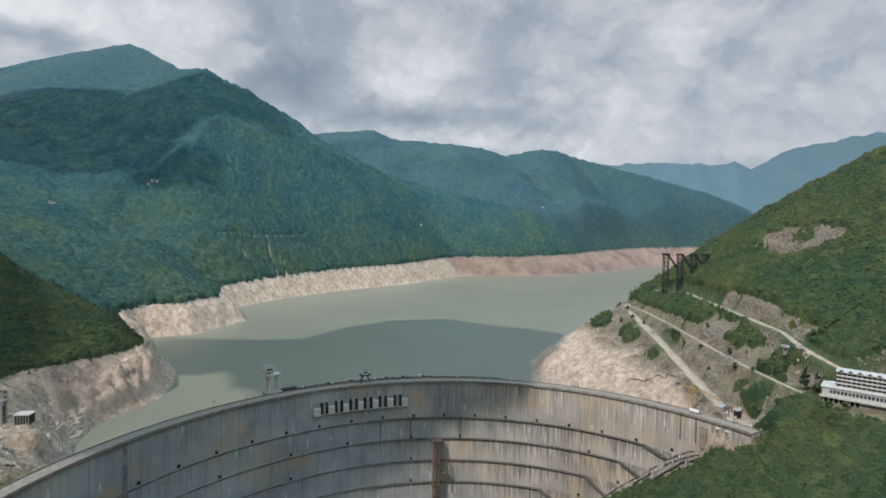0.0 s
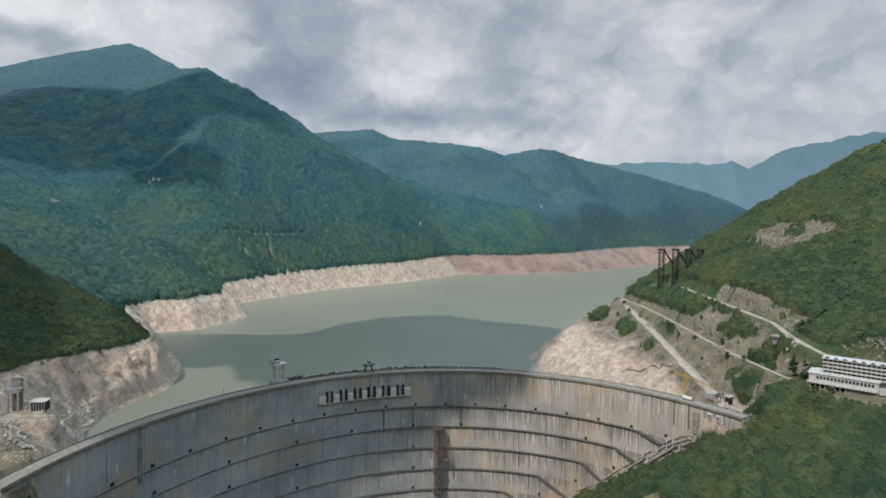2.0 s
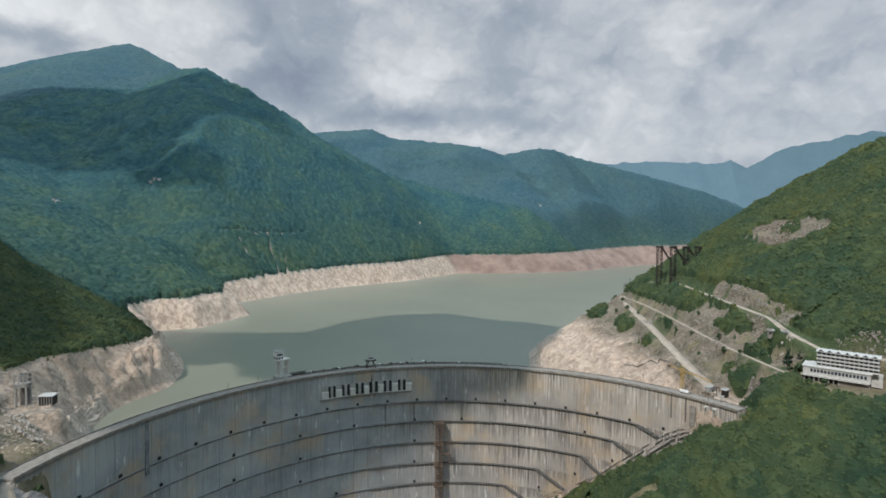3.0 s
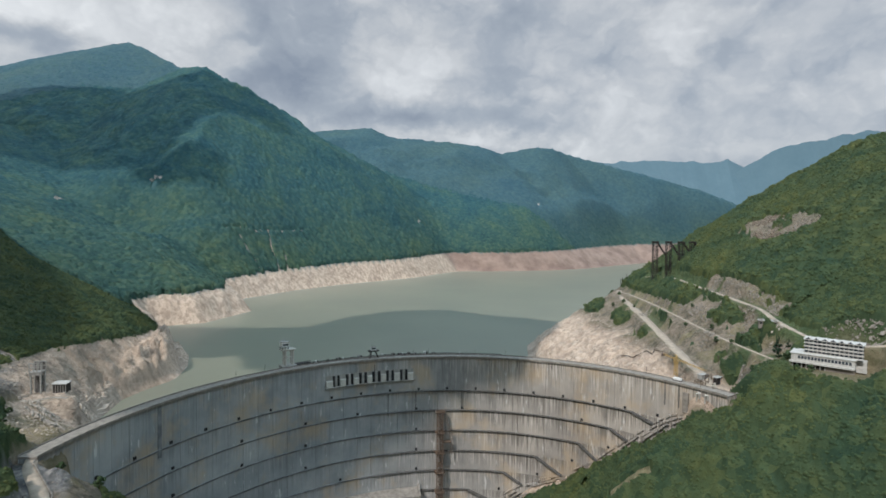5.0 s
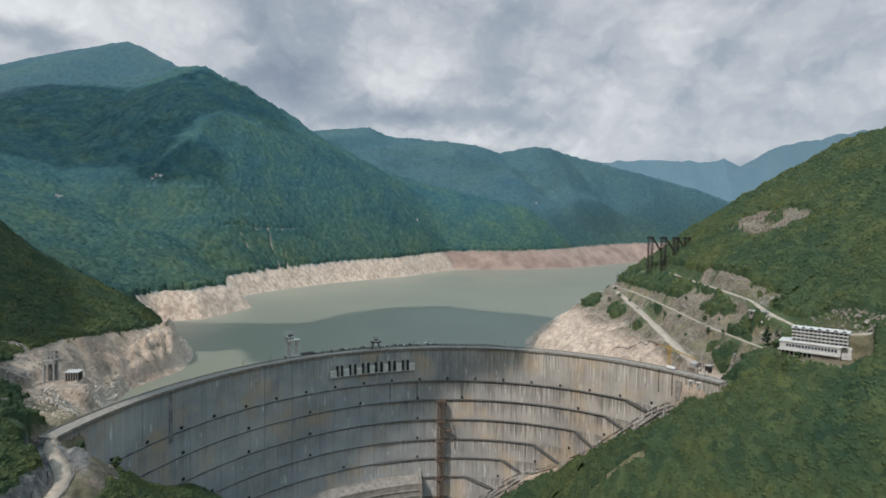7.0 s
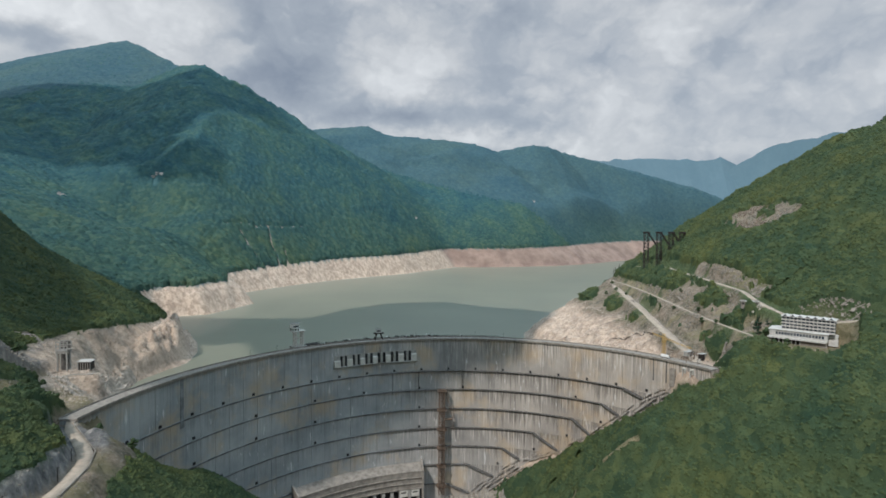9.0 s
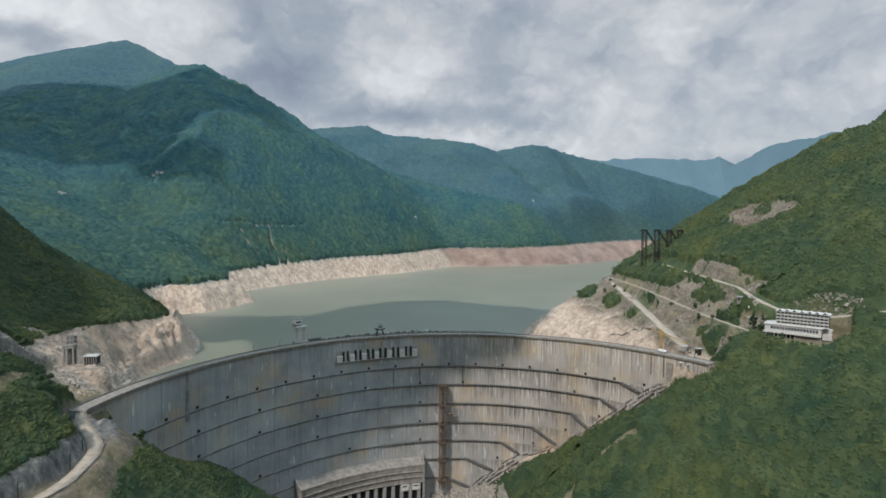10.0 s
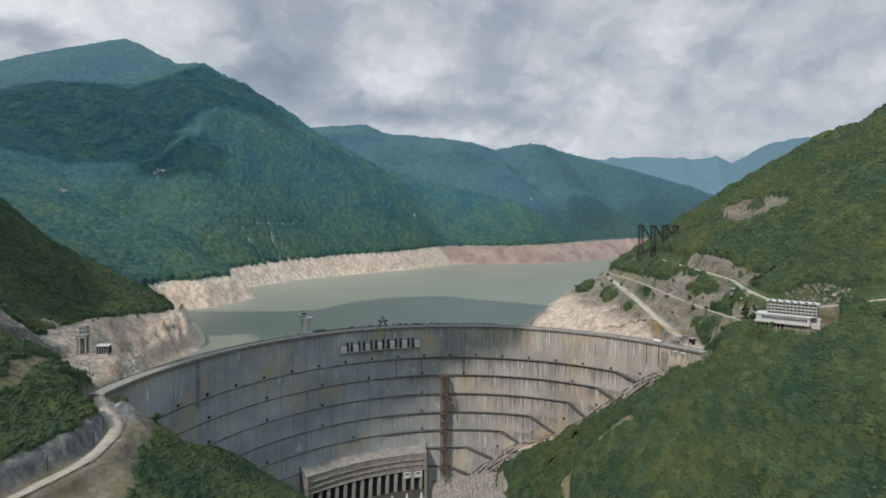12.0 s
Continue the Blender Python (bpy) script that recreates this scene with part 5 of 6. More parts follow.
def road_poles():
    for x, y in ((-226, -512), (-228, -474), (-227, -440), (-236, -418), (-262, -396)):
        t = base("utility_pole", pose(x, y, float(ground_height(x, y)) - 0.3), "thin grey pole beside the gravel road", "pole", "poles by the road")
        bm = bmesh.new()
        add_bar(bm, (0, 0, 0), (0, 0, 9), 0.3)
        part("pole", bm, DARK_STEEL, t)
        bm = bmesh.new()
        add_bar(bm, (0, 0, 8.8), (1.6, 0, 9.3), 0.2)
        part("arm", bm, DARK_STEEL, t)
    kerb = base("guard_wall", Matrix.Identity(4), "low dark guard wall along the road's edge", "wall")
    pts = [Vector((p[0], p[1], p[2])) for p in ROADS[0][0]]
    for a, b in zip(pts[1:], pts[2:]):
        n = max(1, int((b - a).length / 5))
        side = Vector((-(b - a).y, (b - a).x, 0)).normalized() * 3.9
        for k in range(n):
            bm = bmesh.new()
            p, q = a.lerp(b, k / n) + side, a.lerp(b, (k + 0.92) / n) + side
            add_bar(bm, p + Vector((0, 0, 0.35)), q + Vector((0, 0, 0.35)), 0.6, 1.2)
            part("kerb_block", bm, OUTLET, kerb)


road_poles()


# ---- west abutment buildings ----
def portal_building():
    t = base("gate_house", pose(-391, -226, -8.3, 0, 0, 14) @ Matrix.Diagonal((0.62, 0.8, 0.92, 1)), "unfinished grey concrete gate house on columns", "building")
    for x in (-7.5, 5.5):
        for y in (-3, 5):
            box("column", x - 1.0, x + 1.0, y - 1.0, y + 1.0, 0, 20, GREY_CONCRETE, t)
    box("beam", -9, 7, -4.5, -2, 19.5, 22, GREY_CONCRETE, t)
    box("beam", -9, 7, 4, 6.4, 19.5, 22, GREY_CONCRETE, t)
    top = box("floor_slab", -9.4, 7.4, -5, 7, 22, 23, GREY_CONCRETE, t)
    for k in range(4):
        x = -9 + 5.2 * k
        box("frame_post", x, x + 0.9, -4.8, -3.9, 23, 32, GREY_CONCRETE, t)
        box("frame_post", x, x + 0.9, 5.8, 6.7, 23, 32, GREY_CONCRETE, t)
    for z in (27, 31.4):
        box("frame_beam", -9.2, 7.4, -4.9, -4.0, z, z + 1.0, GREY_CONCRETE, t)
        box("frame_beam", -9.2, 7.4, 5.8, 6.7, z, z + 1.0, GREY_CONCRETE, t)
    box("back_wall", -9, 7, 6.7, 7.2, 23, 31, LEDGE, t, "dark weathered back wall")
    box("inner_wall", -6, 5, 3, 3.6, 0, 18, LEDGE, t, "dark weathered inner wall")
    s = base("machine_shed", pose(-373, -222, -8.3, 0, 0, 14) @ Matrix.Diagonal((0.62, 0.8, 0.95, 1)), "low machine shed with a pale sloping roof", "building")
    # the shaded interior is a solid block in a dark colour
    box("wall", -9, 9, -2, 9, 0, 8, DARK_STEEL, s, "solid dark block standing for the shaded open front")
    for k in range(6):
        box("column", -9 + 3.4 * k, -8.2 + 3.4 * k, -2.6, -1.9, 0, 8.6, GREY_CONCRETE, s)
    bm = bmesh.new()
    add_bar(bm, (-10, 3.5, 9.6), (10, 3.5, 9.0), 14.0, 0.7)
    part("roof", bm, DIRTY_WHITE, s, "pale sloping roof")
    b = base("terrace_wall", Matrix.Identity(4), "pale curved edge wall of the terrace road on the rock", "wall")
    line = [Vector(p) for p in ROADS[1][0]]
    for p, q in zip(line, line[1:]):
        n = max(1, int((q - p).length / 5))
        side = Vector((q.y - p.y, p.x - q.x, 0)).normalized() * 3.4
        for k in range(n):
            bm = bmesh.new()
            add_bar(bm, p.lerp(q, k / n) + side, p.lerp(q, (k + 0.96) / n) + side, 0.7, 1.6)
            part("wall_block", bm, GREY_CONCRETE, b)


portal_building()


# ---- pylons of the old cableway ----
def pylons():
    for k, x in enumerate((314, 335, 355, 373)):
        y = 143
        foot = float(ground_height(x, y))
        t = base("cableway_pylon", pose(x, y, 0, 0, 0, 0), "dark rusty steel lattice cableway pylon on the hillside", "pylon", "cableway pylons")
        for sx in (-3.4, 3.4):
            for sy in (-2.5, 2.5):
                bm = bmesh.new()
                add_bar(bm, (sx, sy, foot - 3), (sx, sy, 132), 0.9)
                part("leg", bm, DARK_STEEL, t)
        n = int((132 - foot) / 6)
        for j in range(n):
            z0, z1 = foot + (132 - foot) * j / n, foot + (132 - foot) * (j + 1) / n
            bm = bmesh.new()
            for sy in (-2.5, 2.5):
                add_bar(bm, (-3.4, sy, z0), (3.4, sy, z1), 0.45)
                add_bar(bm, (-3.4, sy, z1), (3.4, sy, z1), 0.5)
            add_bar(bm, (3.4, -2.5, z1), (3.4, 2.5, z1), 0.5)
            part("bracing", bm, DARK_STEEL, t)
        box("head", -4.6, 4.6, -3.4, 3.4, 130.6, 133.4, DARK_STEEL, t)
        bm = bmesh.new()
        for sy in (-2.5, 2.5):
            add_bar(bm, (3.4, sy, 131), (16.8, sy, 111), 1.1)
        part("strut", bm, DARK_STEEL, t, "sloping dark steel strut")
    for x, y in ((290, 238), (294, 240), (300, 236)):
        t = base("utility_pole", pose(x, y, float(ground_height(x, y)) - 0.5), "thin dark pole on the promontory", "pole", "poles on the promontory")
        bm = bmesh.new()
        add_bar(bm, (0, 0, 0), (0, 0, 14), 0.6)
        part("pole", bm, DARK_STEEL, t)


pylons()


# ---- hotel ----
def hotel():
    m = pose(296, -226, 30, 0, 0, -40)
    t = base("hotel", m, "white and blue-grey terraced hotel on the hillside", "hotel")
    # lower storeys
    # solid block; the shade under the hotel is its dark colour
    box("undercroft", 1.5, 24, 3.0, 18, -8, 4.6, DARK, t, "solid dark block standing for undercroft shade")
    for k in range(8):
        box("column", 0.6 + 3.3 * k, 1.5 + 3.3 * k, 0.6, 1.5, -10, 4.6, GREY_CONCRETE, t)
    box("base_wall", 24, 44, 1.2, 20, -9, 5.0, OUTLET, t, "stained grey-brown base wall")
    podium = box("podium", 0, 44.5, 0, 22, 4.5, 12.0, DIRTY_WHITE, t, "white rendered podium", 0.25)
    box("cornice", -0.8, 45.3, -0.8, 22.4, 12.0, 12.8, DIRTY_WHITE, podium)
    box("balcony_band", -1.2, 43.5, -1.6, 0.0, 4.4, 6.0, DIRTY_WHITE, podium)
    for k in range(16):
        box("window", 5 + 2.35 * k, 6.7 + 2.35 * k, -0.12, 0.12, 8.0, 10.6, GLASS, podium)
    # upper storeys, set back
    upper = box("upper_block", 9, 49, 6, 19, 12.0, 24.6, BLUE, t, "blue-grey guest room storeys")
    for f in range(4):
        z = 12.8 + 3.0 * f
        box("balcony_rail", 8.6, 49.4, 4.3, 4.6, z, z + 0.9, DIRTY_WHITE, t)
        box("balcony_slab", 8.6, 49.4, 4.3, 6.1, z - 0.4, z, DIRTY_WHITE, t)
        for k in range(13):
            x = 9.6 + 3.05 * k
            box("window", x, x + 1.9, 5.9, 6.1, z + 0.3, z + 2.3, GLASS, upper)
            box("partition", x + 2.3, x + 2.55, 4.5, 6.0, z, z + 2.5, DIRTY_WHITE, upper)
        for k in range(4):
            box("window", 48.9, 49.1, 7.4 + 2.9 * k, 9.0 + 2.9 * k, z + 0.4, z + 2.2, GLASS, upper)
    box("roof_slab", 8, 50, 4.2, 20, 24.6, 25.3, DIRTY_WHITE, t, "weathered white roof")
    for k in range(7):
        x = 9 + 5.8 * k
        bm = bmesh.new()
        v = [bm.verts.new(c) for c in ((x, 4.0, 25.3), (x + 5, 4.0, 25.3), (x + 2.5, 4.6, 27.2), (x, 16, 25.3), (x + 5, 16, 25.3), (x + 2.5, 16, 26.4))]
        for f in ((0, 1, 2), (5, 4, 3), (0, 2, 5, 3), (1, 4, 5, 2), (0, 3, 4, 1)):
            bm.faces.new([v[i] for i in f])
        gable = part("gable_roof", bm, DIRTY_WHITE, t)
        bm = bmesh.new()
        v = [bm.verts.new(c) for c in ((x + 0.8, 3.98, 25.4), (x + 4.2, 3.98, 25.4), (x + 2.5, 4.4, 26.8), (x + 0.8, 4.2, 25.4), (x + 4.2, 4.2, 25.4), (x + 2.5, 4.7, 26.8))]
        for f in ((0, 1, 2), (5, 4, 3), (0, 2, 5, 3), (1, 4, 5, 2), (0, 3, 4, 1)):
            bm.faces.new([v[i] for i in f])
        part("gable_window", bm, GLASS, gable)
    wing = box("stair_wing", 44.5, 51.5, 9, 21, 1, 11, DIRTY_WHITE, t, "white stair wing")
    for k in range(2):
        box("window", 51.4, 51.6, 10.5, 19, 3 + 4.0 * k, 5 + 4.0 * k, GLASS, wing)
    w = base("terrace_wall", pose(325, -268, 24, 0, 0, -40), "pale stone terrace wall before the hotel", "wall")
    for k in range(9):
        box("wall_block", -6 + 5 * k, -1.2 + 5 * k, -1, 1, -6, 5 + 0.5 * k, PALE_CONCRETE, w)
    for k in range(7):
        box("wall_block", 38, 40, 1 + 5 * k, 5.8 + 5 * k, -6, 9 + 1.3 * k, PALE_CONCRETE, w)


hotel()


def roadside_house():
    t = base("roadside_house", pose(314, -160, 55.5, 0, 0, -25), "small grey flat-roofed house below the road", "house")
    wall = box("wall", -8, 8, -4, 4, -4, 3.6, OUTLET, t)
    box("roof", -8.8, 8.8, -4.8, 4.8, 3.6, 4.3, GREY_CONCRETE, t)
    for k in range(5):
        box("window", -7 + 3.1 * k, -5 + 3.1 * k, -4.1, -3.9, 0.4, 2.4, DARK, wall)
    for x in (-6, 0, 6):
        box("parapet_block", x - 1.5, x + 1.5, -2, 2, 4.3, 5.0, OUTLET, t)


roadside_house()


# ---- single trees ----
def trunk_mesh(height, radius):
    """A tapered trunk with a few limbs."""
    bm = bmesh.new()
    q = bmesh.ops.create_cone(bm, segments=7, radius1=radius, radius2=radius * 0.35, depth=height, cap_ends=True)
    bmesh.ops.transform(bm, matrix=Matrix.Translation((0, 0, height / 2)), verts=q["verts"])
    for k in range(5):
        a, z = 2.4 * k, height * (0.45 + 0.1 * k)
        add_bar(bm, (0, 0, z), (math.cos(a) * height * 0.25, math.sin(a) * height * 0.25, z + height * 0.16), radius * 0.4)
    return bm


def crown_mesh(seed, height, spread, conifer=False):
    r = random.Random(seed)
    bm = bmesh.new()
    for k in range(26):
        t = r.random()
        a = r.uniform(0, 2 * math.pi)
        if conifer:
            z, reach, s = height * (0.2 + 0.8 * t), spread * (1.02 - t) * r.uniform(0.5, 1), spread * (0.55 - 0.38 * t)
        else:
            z, reach, s = height * (0.42 + 0.55 * t), spread * math.sin(math.pi * (0.2 + 0.75 * t)) * r.uniform(0.3, 1), spread * r.uniform(0.25, 0.45)
        q = bmesh.ops.create_icosphere(bm, subdivisions=1, radius=s)
        for v in q["verts"]:
            v.co = v.co * r.uniform(0.65, 1.35)
            v.co.z *= 0.75
            v.co += Vector((math.cos(a) * reach, math.sin(a) * reach, z))
    return bm


def make_tree(name, m, seed, height, spread, label, category, group, conifer=False):
    t = base(name, m, label, category, group)
    part("trunk", trunk_mesh(height * 0.7, 0.028 * height), BARK, t)
    part("crown", crown_mesh(seed, height, spread, conifer), CONIFER if conifer else LEAF_NEAR, t, "", True)
    return t


def trees():
    kinds = [make_tree("tree", pose(300 + 6 * k, -214 - 5 * k, float(ground_height(300 + 6 * k, -214 - 5 * k)) - 0.4), k, 8.5 + k, 3.2 + 0.3 * k,
                       "broad green deciduous tree on the gorge slope", "tree", "trees beside the works") for k in range(3)]
    r = random.Random(9)
    spots = [(275, -205), (268, -214), (280, -216), (262, -222), (255, -228), (352, -282), (362, -276), (372, -290), (340, -292), (330, -300), (296, -252), (288, -246),
             (284, -150), (279, -128), (290, -96), (276, -60), (297, -30), (305, 10), (300, 52), (311, 92), (268, 100), (262, 130), (254, 160), (270, 180), (247, 90),
             (-262, -330), (-254, -322), (-268, -340), (-246, -345), (-238, -356), (-252, -372), (-330, -330), (-345, -322), (-352, -300), (-318, -352), (-410, -258), (-424, -250), (-300, -372), (-292, -384)]
    for k, (x, y) in enumerate(spots):
        s = r.uniform(0.55, 1.1)
        m = pose(x, y, float(ground_height(x, y)) - 0.4, 0, 0, r.uniform(0, 360)) @ Matrix.Diagonal((s, s, s, 1))
        t = copy_thing(kinds[k % 3], m)
        t.scale = (s, s, s)
    first = make_tree("fir_tree", pose(302, -196, float(ground_height(302, -196)) - 0.4), 21, 15, 3.0, "dark slender fir tree above the gorge", "tree", "fir trees by the house", True)
    for x, y, s in ((307, -190, 0.85), (299, -204, 0.7), (310, -200, 0.6)):
        t = copy_thing(first, pose(x, y, float(ground_height(x, y)) - 0.4))
        t.scale = (s, s, s)


trees()


# ---- hamlet on the mountain ----
def cottages():
    r = random.Random(2)
    for k, (x, y) in enumerate(((-1249, 852), (-1235, 851), (-1053, 1026), (-1040, 1030), (-1023, 1027), (-1035, 827), (-1025, 842), (-214, 1938), (487, 2531))):
        w, d, h = r.uniform(9, 14), r.uniform(7, 9), r.uniform(4.5, 6.5)
        z = float(ground_height(x, y)) + 1.5
        t = base("cottage", pose(x, y, z, 0, 0, r.uniform(-40, 40)), "small white cottage in a forest clearing", "house", "cottages on the mountain")
        wall = box("wall", -w / 2, w / 2, -d / 2, d / 2, -4, h, DIRTY_WHITE, t)
        bm = bmesh.new()
        v = [bm.verts.new(c) for c in ((-w / 2 - 0.6, -d / 2 - 0.6, h), (w / 2 + 0.6, -d / 2 - 0.6, h), (w / 2 + 0.6, d / 2 + 0.6, h), (-w / 2 - 0.6, d / 2 + 0.6, h), (-w / 2, 0, h + 3), (w / 2, 0, h + 3))]
        for f in ((0, 1, 5, 4), (2, 3, 4, 5), (1, 2, 5), (3, 0, 4), (3, 2, 1, 0)):
            bm.faces.new([v[i] for i in f])
        part("roof", bm, GREY_CONCRETE, t, "grey metal roof")
        for j in range(3):
            box("window", -w / 2 + 1.5 + 3 * j, -w / 2 + 3 + 3 * j, -d / 2 - 0.08, -d / 2 + 0.1, 1.2, 3.0, GLASS, wall)


cottages()


# ---- rock outcrops above the hotel ----
def rock_outcrop(x, y, size, count, seed, label, lift=0.18, material=None, slabs=False):
    r = random.Random(seed)
    bm = bmesh.new()
    for k in range(count):
        if not slabs:
            q = bmesh.ops.create_icosphere(bm, subdivisions=1, radius=size * (0.5 if size < 5 else 0.24))
            wide, tall = r.uniform(0.5, 1.0), r.uniform(0.6, 1.4)
            for v in q["verts"]:
                v.co = Vector((v.co.x * wide, v.co.y * 0.6, v.co.z * tall)) * r.uniform(0.7, 1.25)
        else:
            q = bmesh.ops.create_cube(bm, size=1.0)
            long, thick = size * r.uniform(0.6, 1.2), size * r.uniform(0.03, 0.07)
            turn = pose(0, 0, 0, 0, r.uniform(-58, -30), 0) @ Matrix.Diagonal((thick, size * r.uniform(0.25, 0.5), long, 1))
            for v in q["verts"]:
                v.co = turn @ (v.co * r.uniform(0.75, 1.1))
        dx, dy = r.uniform(-1.2, 1.2) * max(size, 6), r.uniform(-1.6, 1.6) * 6 if size < 5 else r.uniform(-0.35, 0.35) * size
        zz = float(ground_height(x + dx, y + dy))
        bmesh.ops.transform(bm, matrix=pose(x + dx, y + dy, zz + size * lift, r.uniform(-20, 20), r.uniform(-20, 20), r.uniform(150, 230) if slabs else r.uniform(0, 360)), verts=q["verts"])
    if size < 5:
        return tagged(part("rubble", bm, material or PALE_ROCK, None), label, "rocks", kind="stuff")
    ob = part("rock_outcrop", bm, material or PALE_ROCK, None)
    return tagged(ob, label, "rock", "rock outcrops")


for k in range(7):
    rock_outcrop(343 + 4.2 * k, -212 - 4.6 * k, 2.4, 34, 1 + k, "pale broken limestone face above the hotel", 0.0, GREY_ROCK)
for k, (x, y, size) in enumerate(((352, -226, 6.0), (359, -234, 6.5), (366, -241, 8.0))):
    rock_outcrop(x, y, size, 16, 12 + k, "pale fan of tilted limestone slabs beside the road", -0.05, GREY_ROCK, True)
rock_outcrop(313, -176, 6, 14, 3, "pale jagged limestone outcrop below the road")
for k, (x, y) in enumerate(((336, -4), (338, -32), (339, -60), (343, -86), (345, -112), (338, -134))):
    rock_outcrop(x, y, 2.6, 80, 60 + k, "grey broken rock face above the upper road", 0.12, GREY_ROCK)
for k, (x, y) in enumerate(((297, 73), (296, 40), (296, -5), (299, -40), (300, -66), (308, -88), (314, -98), (320, -114), (278, -106), (270, 59), (310, -70))):
    rock_outcrop(x, y, 2.6, 80, 80 + k, "grey broken rock face under the upper road", 0.1, GREY_ROCK)
scar = random.Random(77)
for k in range(30):
    a, q = scar.uniform(0, 2 * math.pi), scar.random() ** 0.5
    rock_outcrop(436 + 24 * q * math.cos(a), 30 + 72 * q * math.sin(a), 3.4, 18, 100 + k, "brownish broken rock in the hillside scar", 0.2, BROWN_ROCK if k % 4 else GREY_ROCK)
rock_outcrop(-410, -205, 8, 24, 9, "pale broken rock beside the gate house")
rock_outcrop(-365, -258, 7, 26, 10, "pale broken rock under the gate house terrace")
rock_outcrop(-345, -275, 7, 24, 11, "pale broken rock under the gate house terrace")
for k, (x, y) in enumerate(((-360, -250), (-352, -262), (-373, -249), (-338, -270), (-356, -272), (-382, -250))):
    rock_outcrop(x, y, 5.4, 30, 150 + k, "pale broken rock under the gate house terrace", 0.1)


def rock_terrace():
    """Wavy stepped rock beds at the water's edge by the west abutment."""
    xs, ys = np.arange(-424, -356, 0.9), np.arange(-200, -84, 0.9)
    X, Y = np.meshgrid(xs, ys)
    Z = ground_height(X, Y) + 0.5
    wave = Z + 1.3 * np.sin(0.32 * X + 0.18 * Y) + 1.6 * fbm(X, Y, 14, 2, 91)
    step = 3.0
    q = np.floor(wave / step)
    f = wave / step - q
    Z = Z + step * (ramp(f, 0.0, 0.25) - f) + 0.6
    edge = np.hypot((X + 391 + 0.35 * (Y + 140)) / 21, (Y + 140) / 50) + 0.25 * fbm(X, Y, 16, 2, 93)
    Z = Z - 6 * ramp(edge, 0.8, 1.05)
    nr, na = X.shape
    idx = np.arange(nr * na).reshape(nr, na)
    quads = np.stack([idx[:-1, :-1], idx[:-1, 1:], idx[1:, 1:], idx[1:, :-1]], -1).reshape(-1, 4)
    quads = quads[(edge.ravel()[quads] < 1.1).all(axis=1)]
    used, inverse = np.unique(quads, return_inverse=True)
    ob = fast_mesh("stepped_rock", np.stack([X, Y, Z], -1).reshape(-1, 3)[used], inverse.reshape(quads.shape), ROCK, False)
    return tagged(ob, "pale wavy stepped rock beds beside the water", "rock")


rock_terrace()


def rock_line():
    """Dark bars laid along a crooked dark line across the bare rock."""
    bm = bmesh.new()
    pts = [(205, -33), (211, -51), (216, -52), (220, -62), (229, -63), (233, -72), (236, -69), (239, -88)]
    pts = [Vector((x, y, float(ground_height(x, y)) + 0.4)) for x, y in pts]
    for a, b in zip(pts, pts[1:]):
        add_bar(bm, a, b, 0.7)
    return tagged(part("pipe", bm, DARK_STEEL, None), "dark bars along a crooked line on the bare rock bank", "pipe")


rock_line()


def talus():
    """Broken rock heaped against the foot of the arch below the lift tower."""
    A, R = np.meshgrid(np.radians(np.linspace(-9.5, 14, 110)), np.linspace(RF - 78, RF + 0.5, 60))
    X, Y = CX + R * np.sin(A), CY + R * np.cos(A)
    top = table(np.degrees(A), [(-10, -214), (-6, -204), (0, -192), (6, -186), (14, -180)])
    Z = top - 0.62 * (RF - R) + 13 * fbm(X, Y, 22, 4, 95, True) + 3.5 * fbm(X, Y, 7, 3, 97, True)
    nr, na = X.shape
    idx = np.arange(nr * na).reshape(nr, na)
    quads = np.stack([idx[:-1, :-1], idx[:-1, 1:], idx[1:, 1:], idx[1:, :-1]], -1).reshape(-1, 4)[:, ::-1]
    ob = fast_mesh("talus", np.stack([X, Y, Z], -1).reshape(-1, 3), quads, GREY_ROCK, False)
    return tagged(ob, "pale broken rock heaped at the foot of the dam", "rock")


talus()


# ---- woods ----
def ico():
    bm = bmesh.new()
    bmesh.ops.create_icosphere(bm, subdivisions=1, radius=1.0)
    v = np.array([w.co[:] for w in bm.verts])
    f = np.array([[w.index for w in g.verts] for g in bm.faces])
    bm.free()
    return v, f


ICO_V, ICO_F = ico()
rng = np.random.default_rng(7)


def lumps(centres, radii, flat=0.8, rough=0.28):
    """Uneven leafy clumps, one island each."""
    n, k = len(centres), len(ICO_V)
    turn = rng.uniform(0, 2 * np.pi, n)
    c, s = np.cos(turn)[:, None], np.sin(turn)[:, None]
    v = ICO_V[None] * (1 + rng.uniform(-rough, rough, (n, k, 1)))
    x, y = v[..., 0] * c - v[..., 1] * s, v[..., 0] * s + v[..., 1] * c
    v = np.stack([x, y, v[..., 2] * flat], -1) * np.asarray(radii).reshape(-1, 1, 1) + np.asarray(centres)[:, None, :]
    f = ICO_F[None] + (np.arange(n) * k)[:, None, None]
    return v.reshape(-1, 3), f.reshape(-1, 3)


def leafy_normals(v, centres_of, up=0.6):
    """Foliage has no skin: its shading leans towards the light from above."""
    k = len(ICO_V)
    w = v.reshape(-1, k, 3)
    n = w - w.mean(axis=1, keepdims=True)
    n /= np.linalg.norm(n, axis=-1, keepdims=True) + 1e-6
    n = n * (1 - up) + np.asarray(centres_of) * up
    n /= np.linalg.norm(n, axis=-1, keepdims=True) + 1e-6
    return n.reshape(-1, 3)


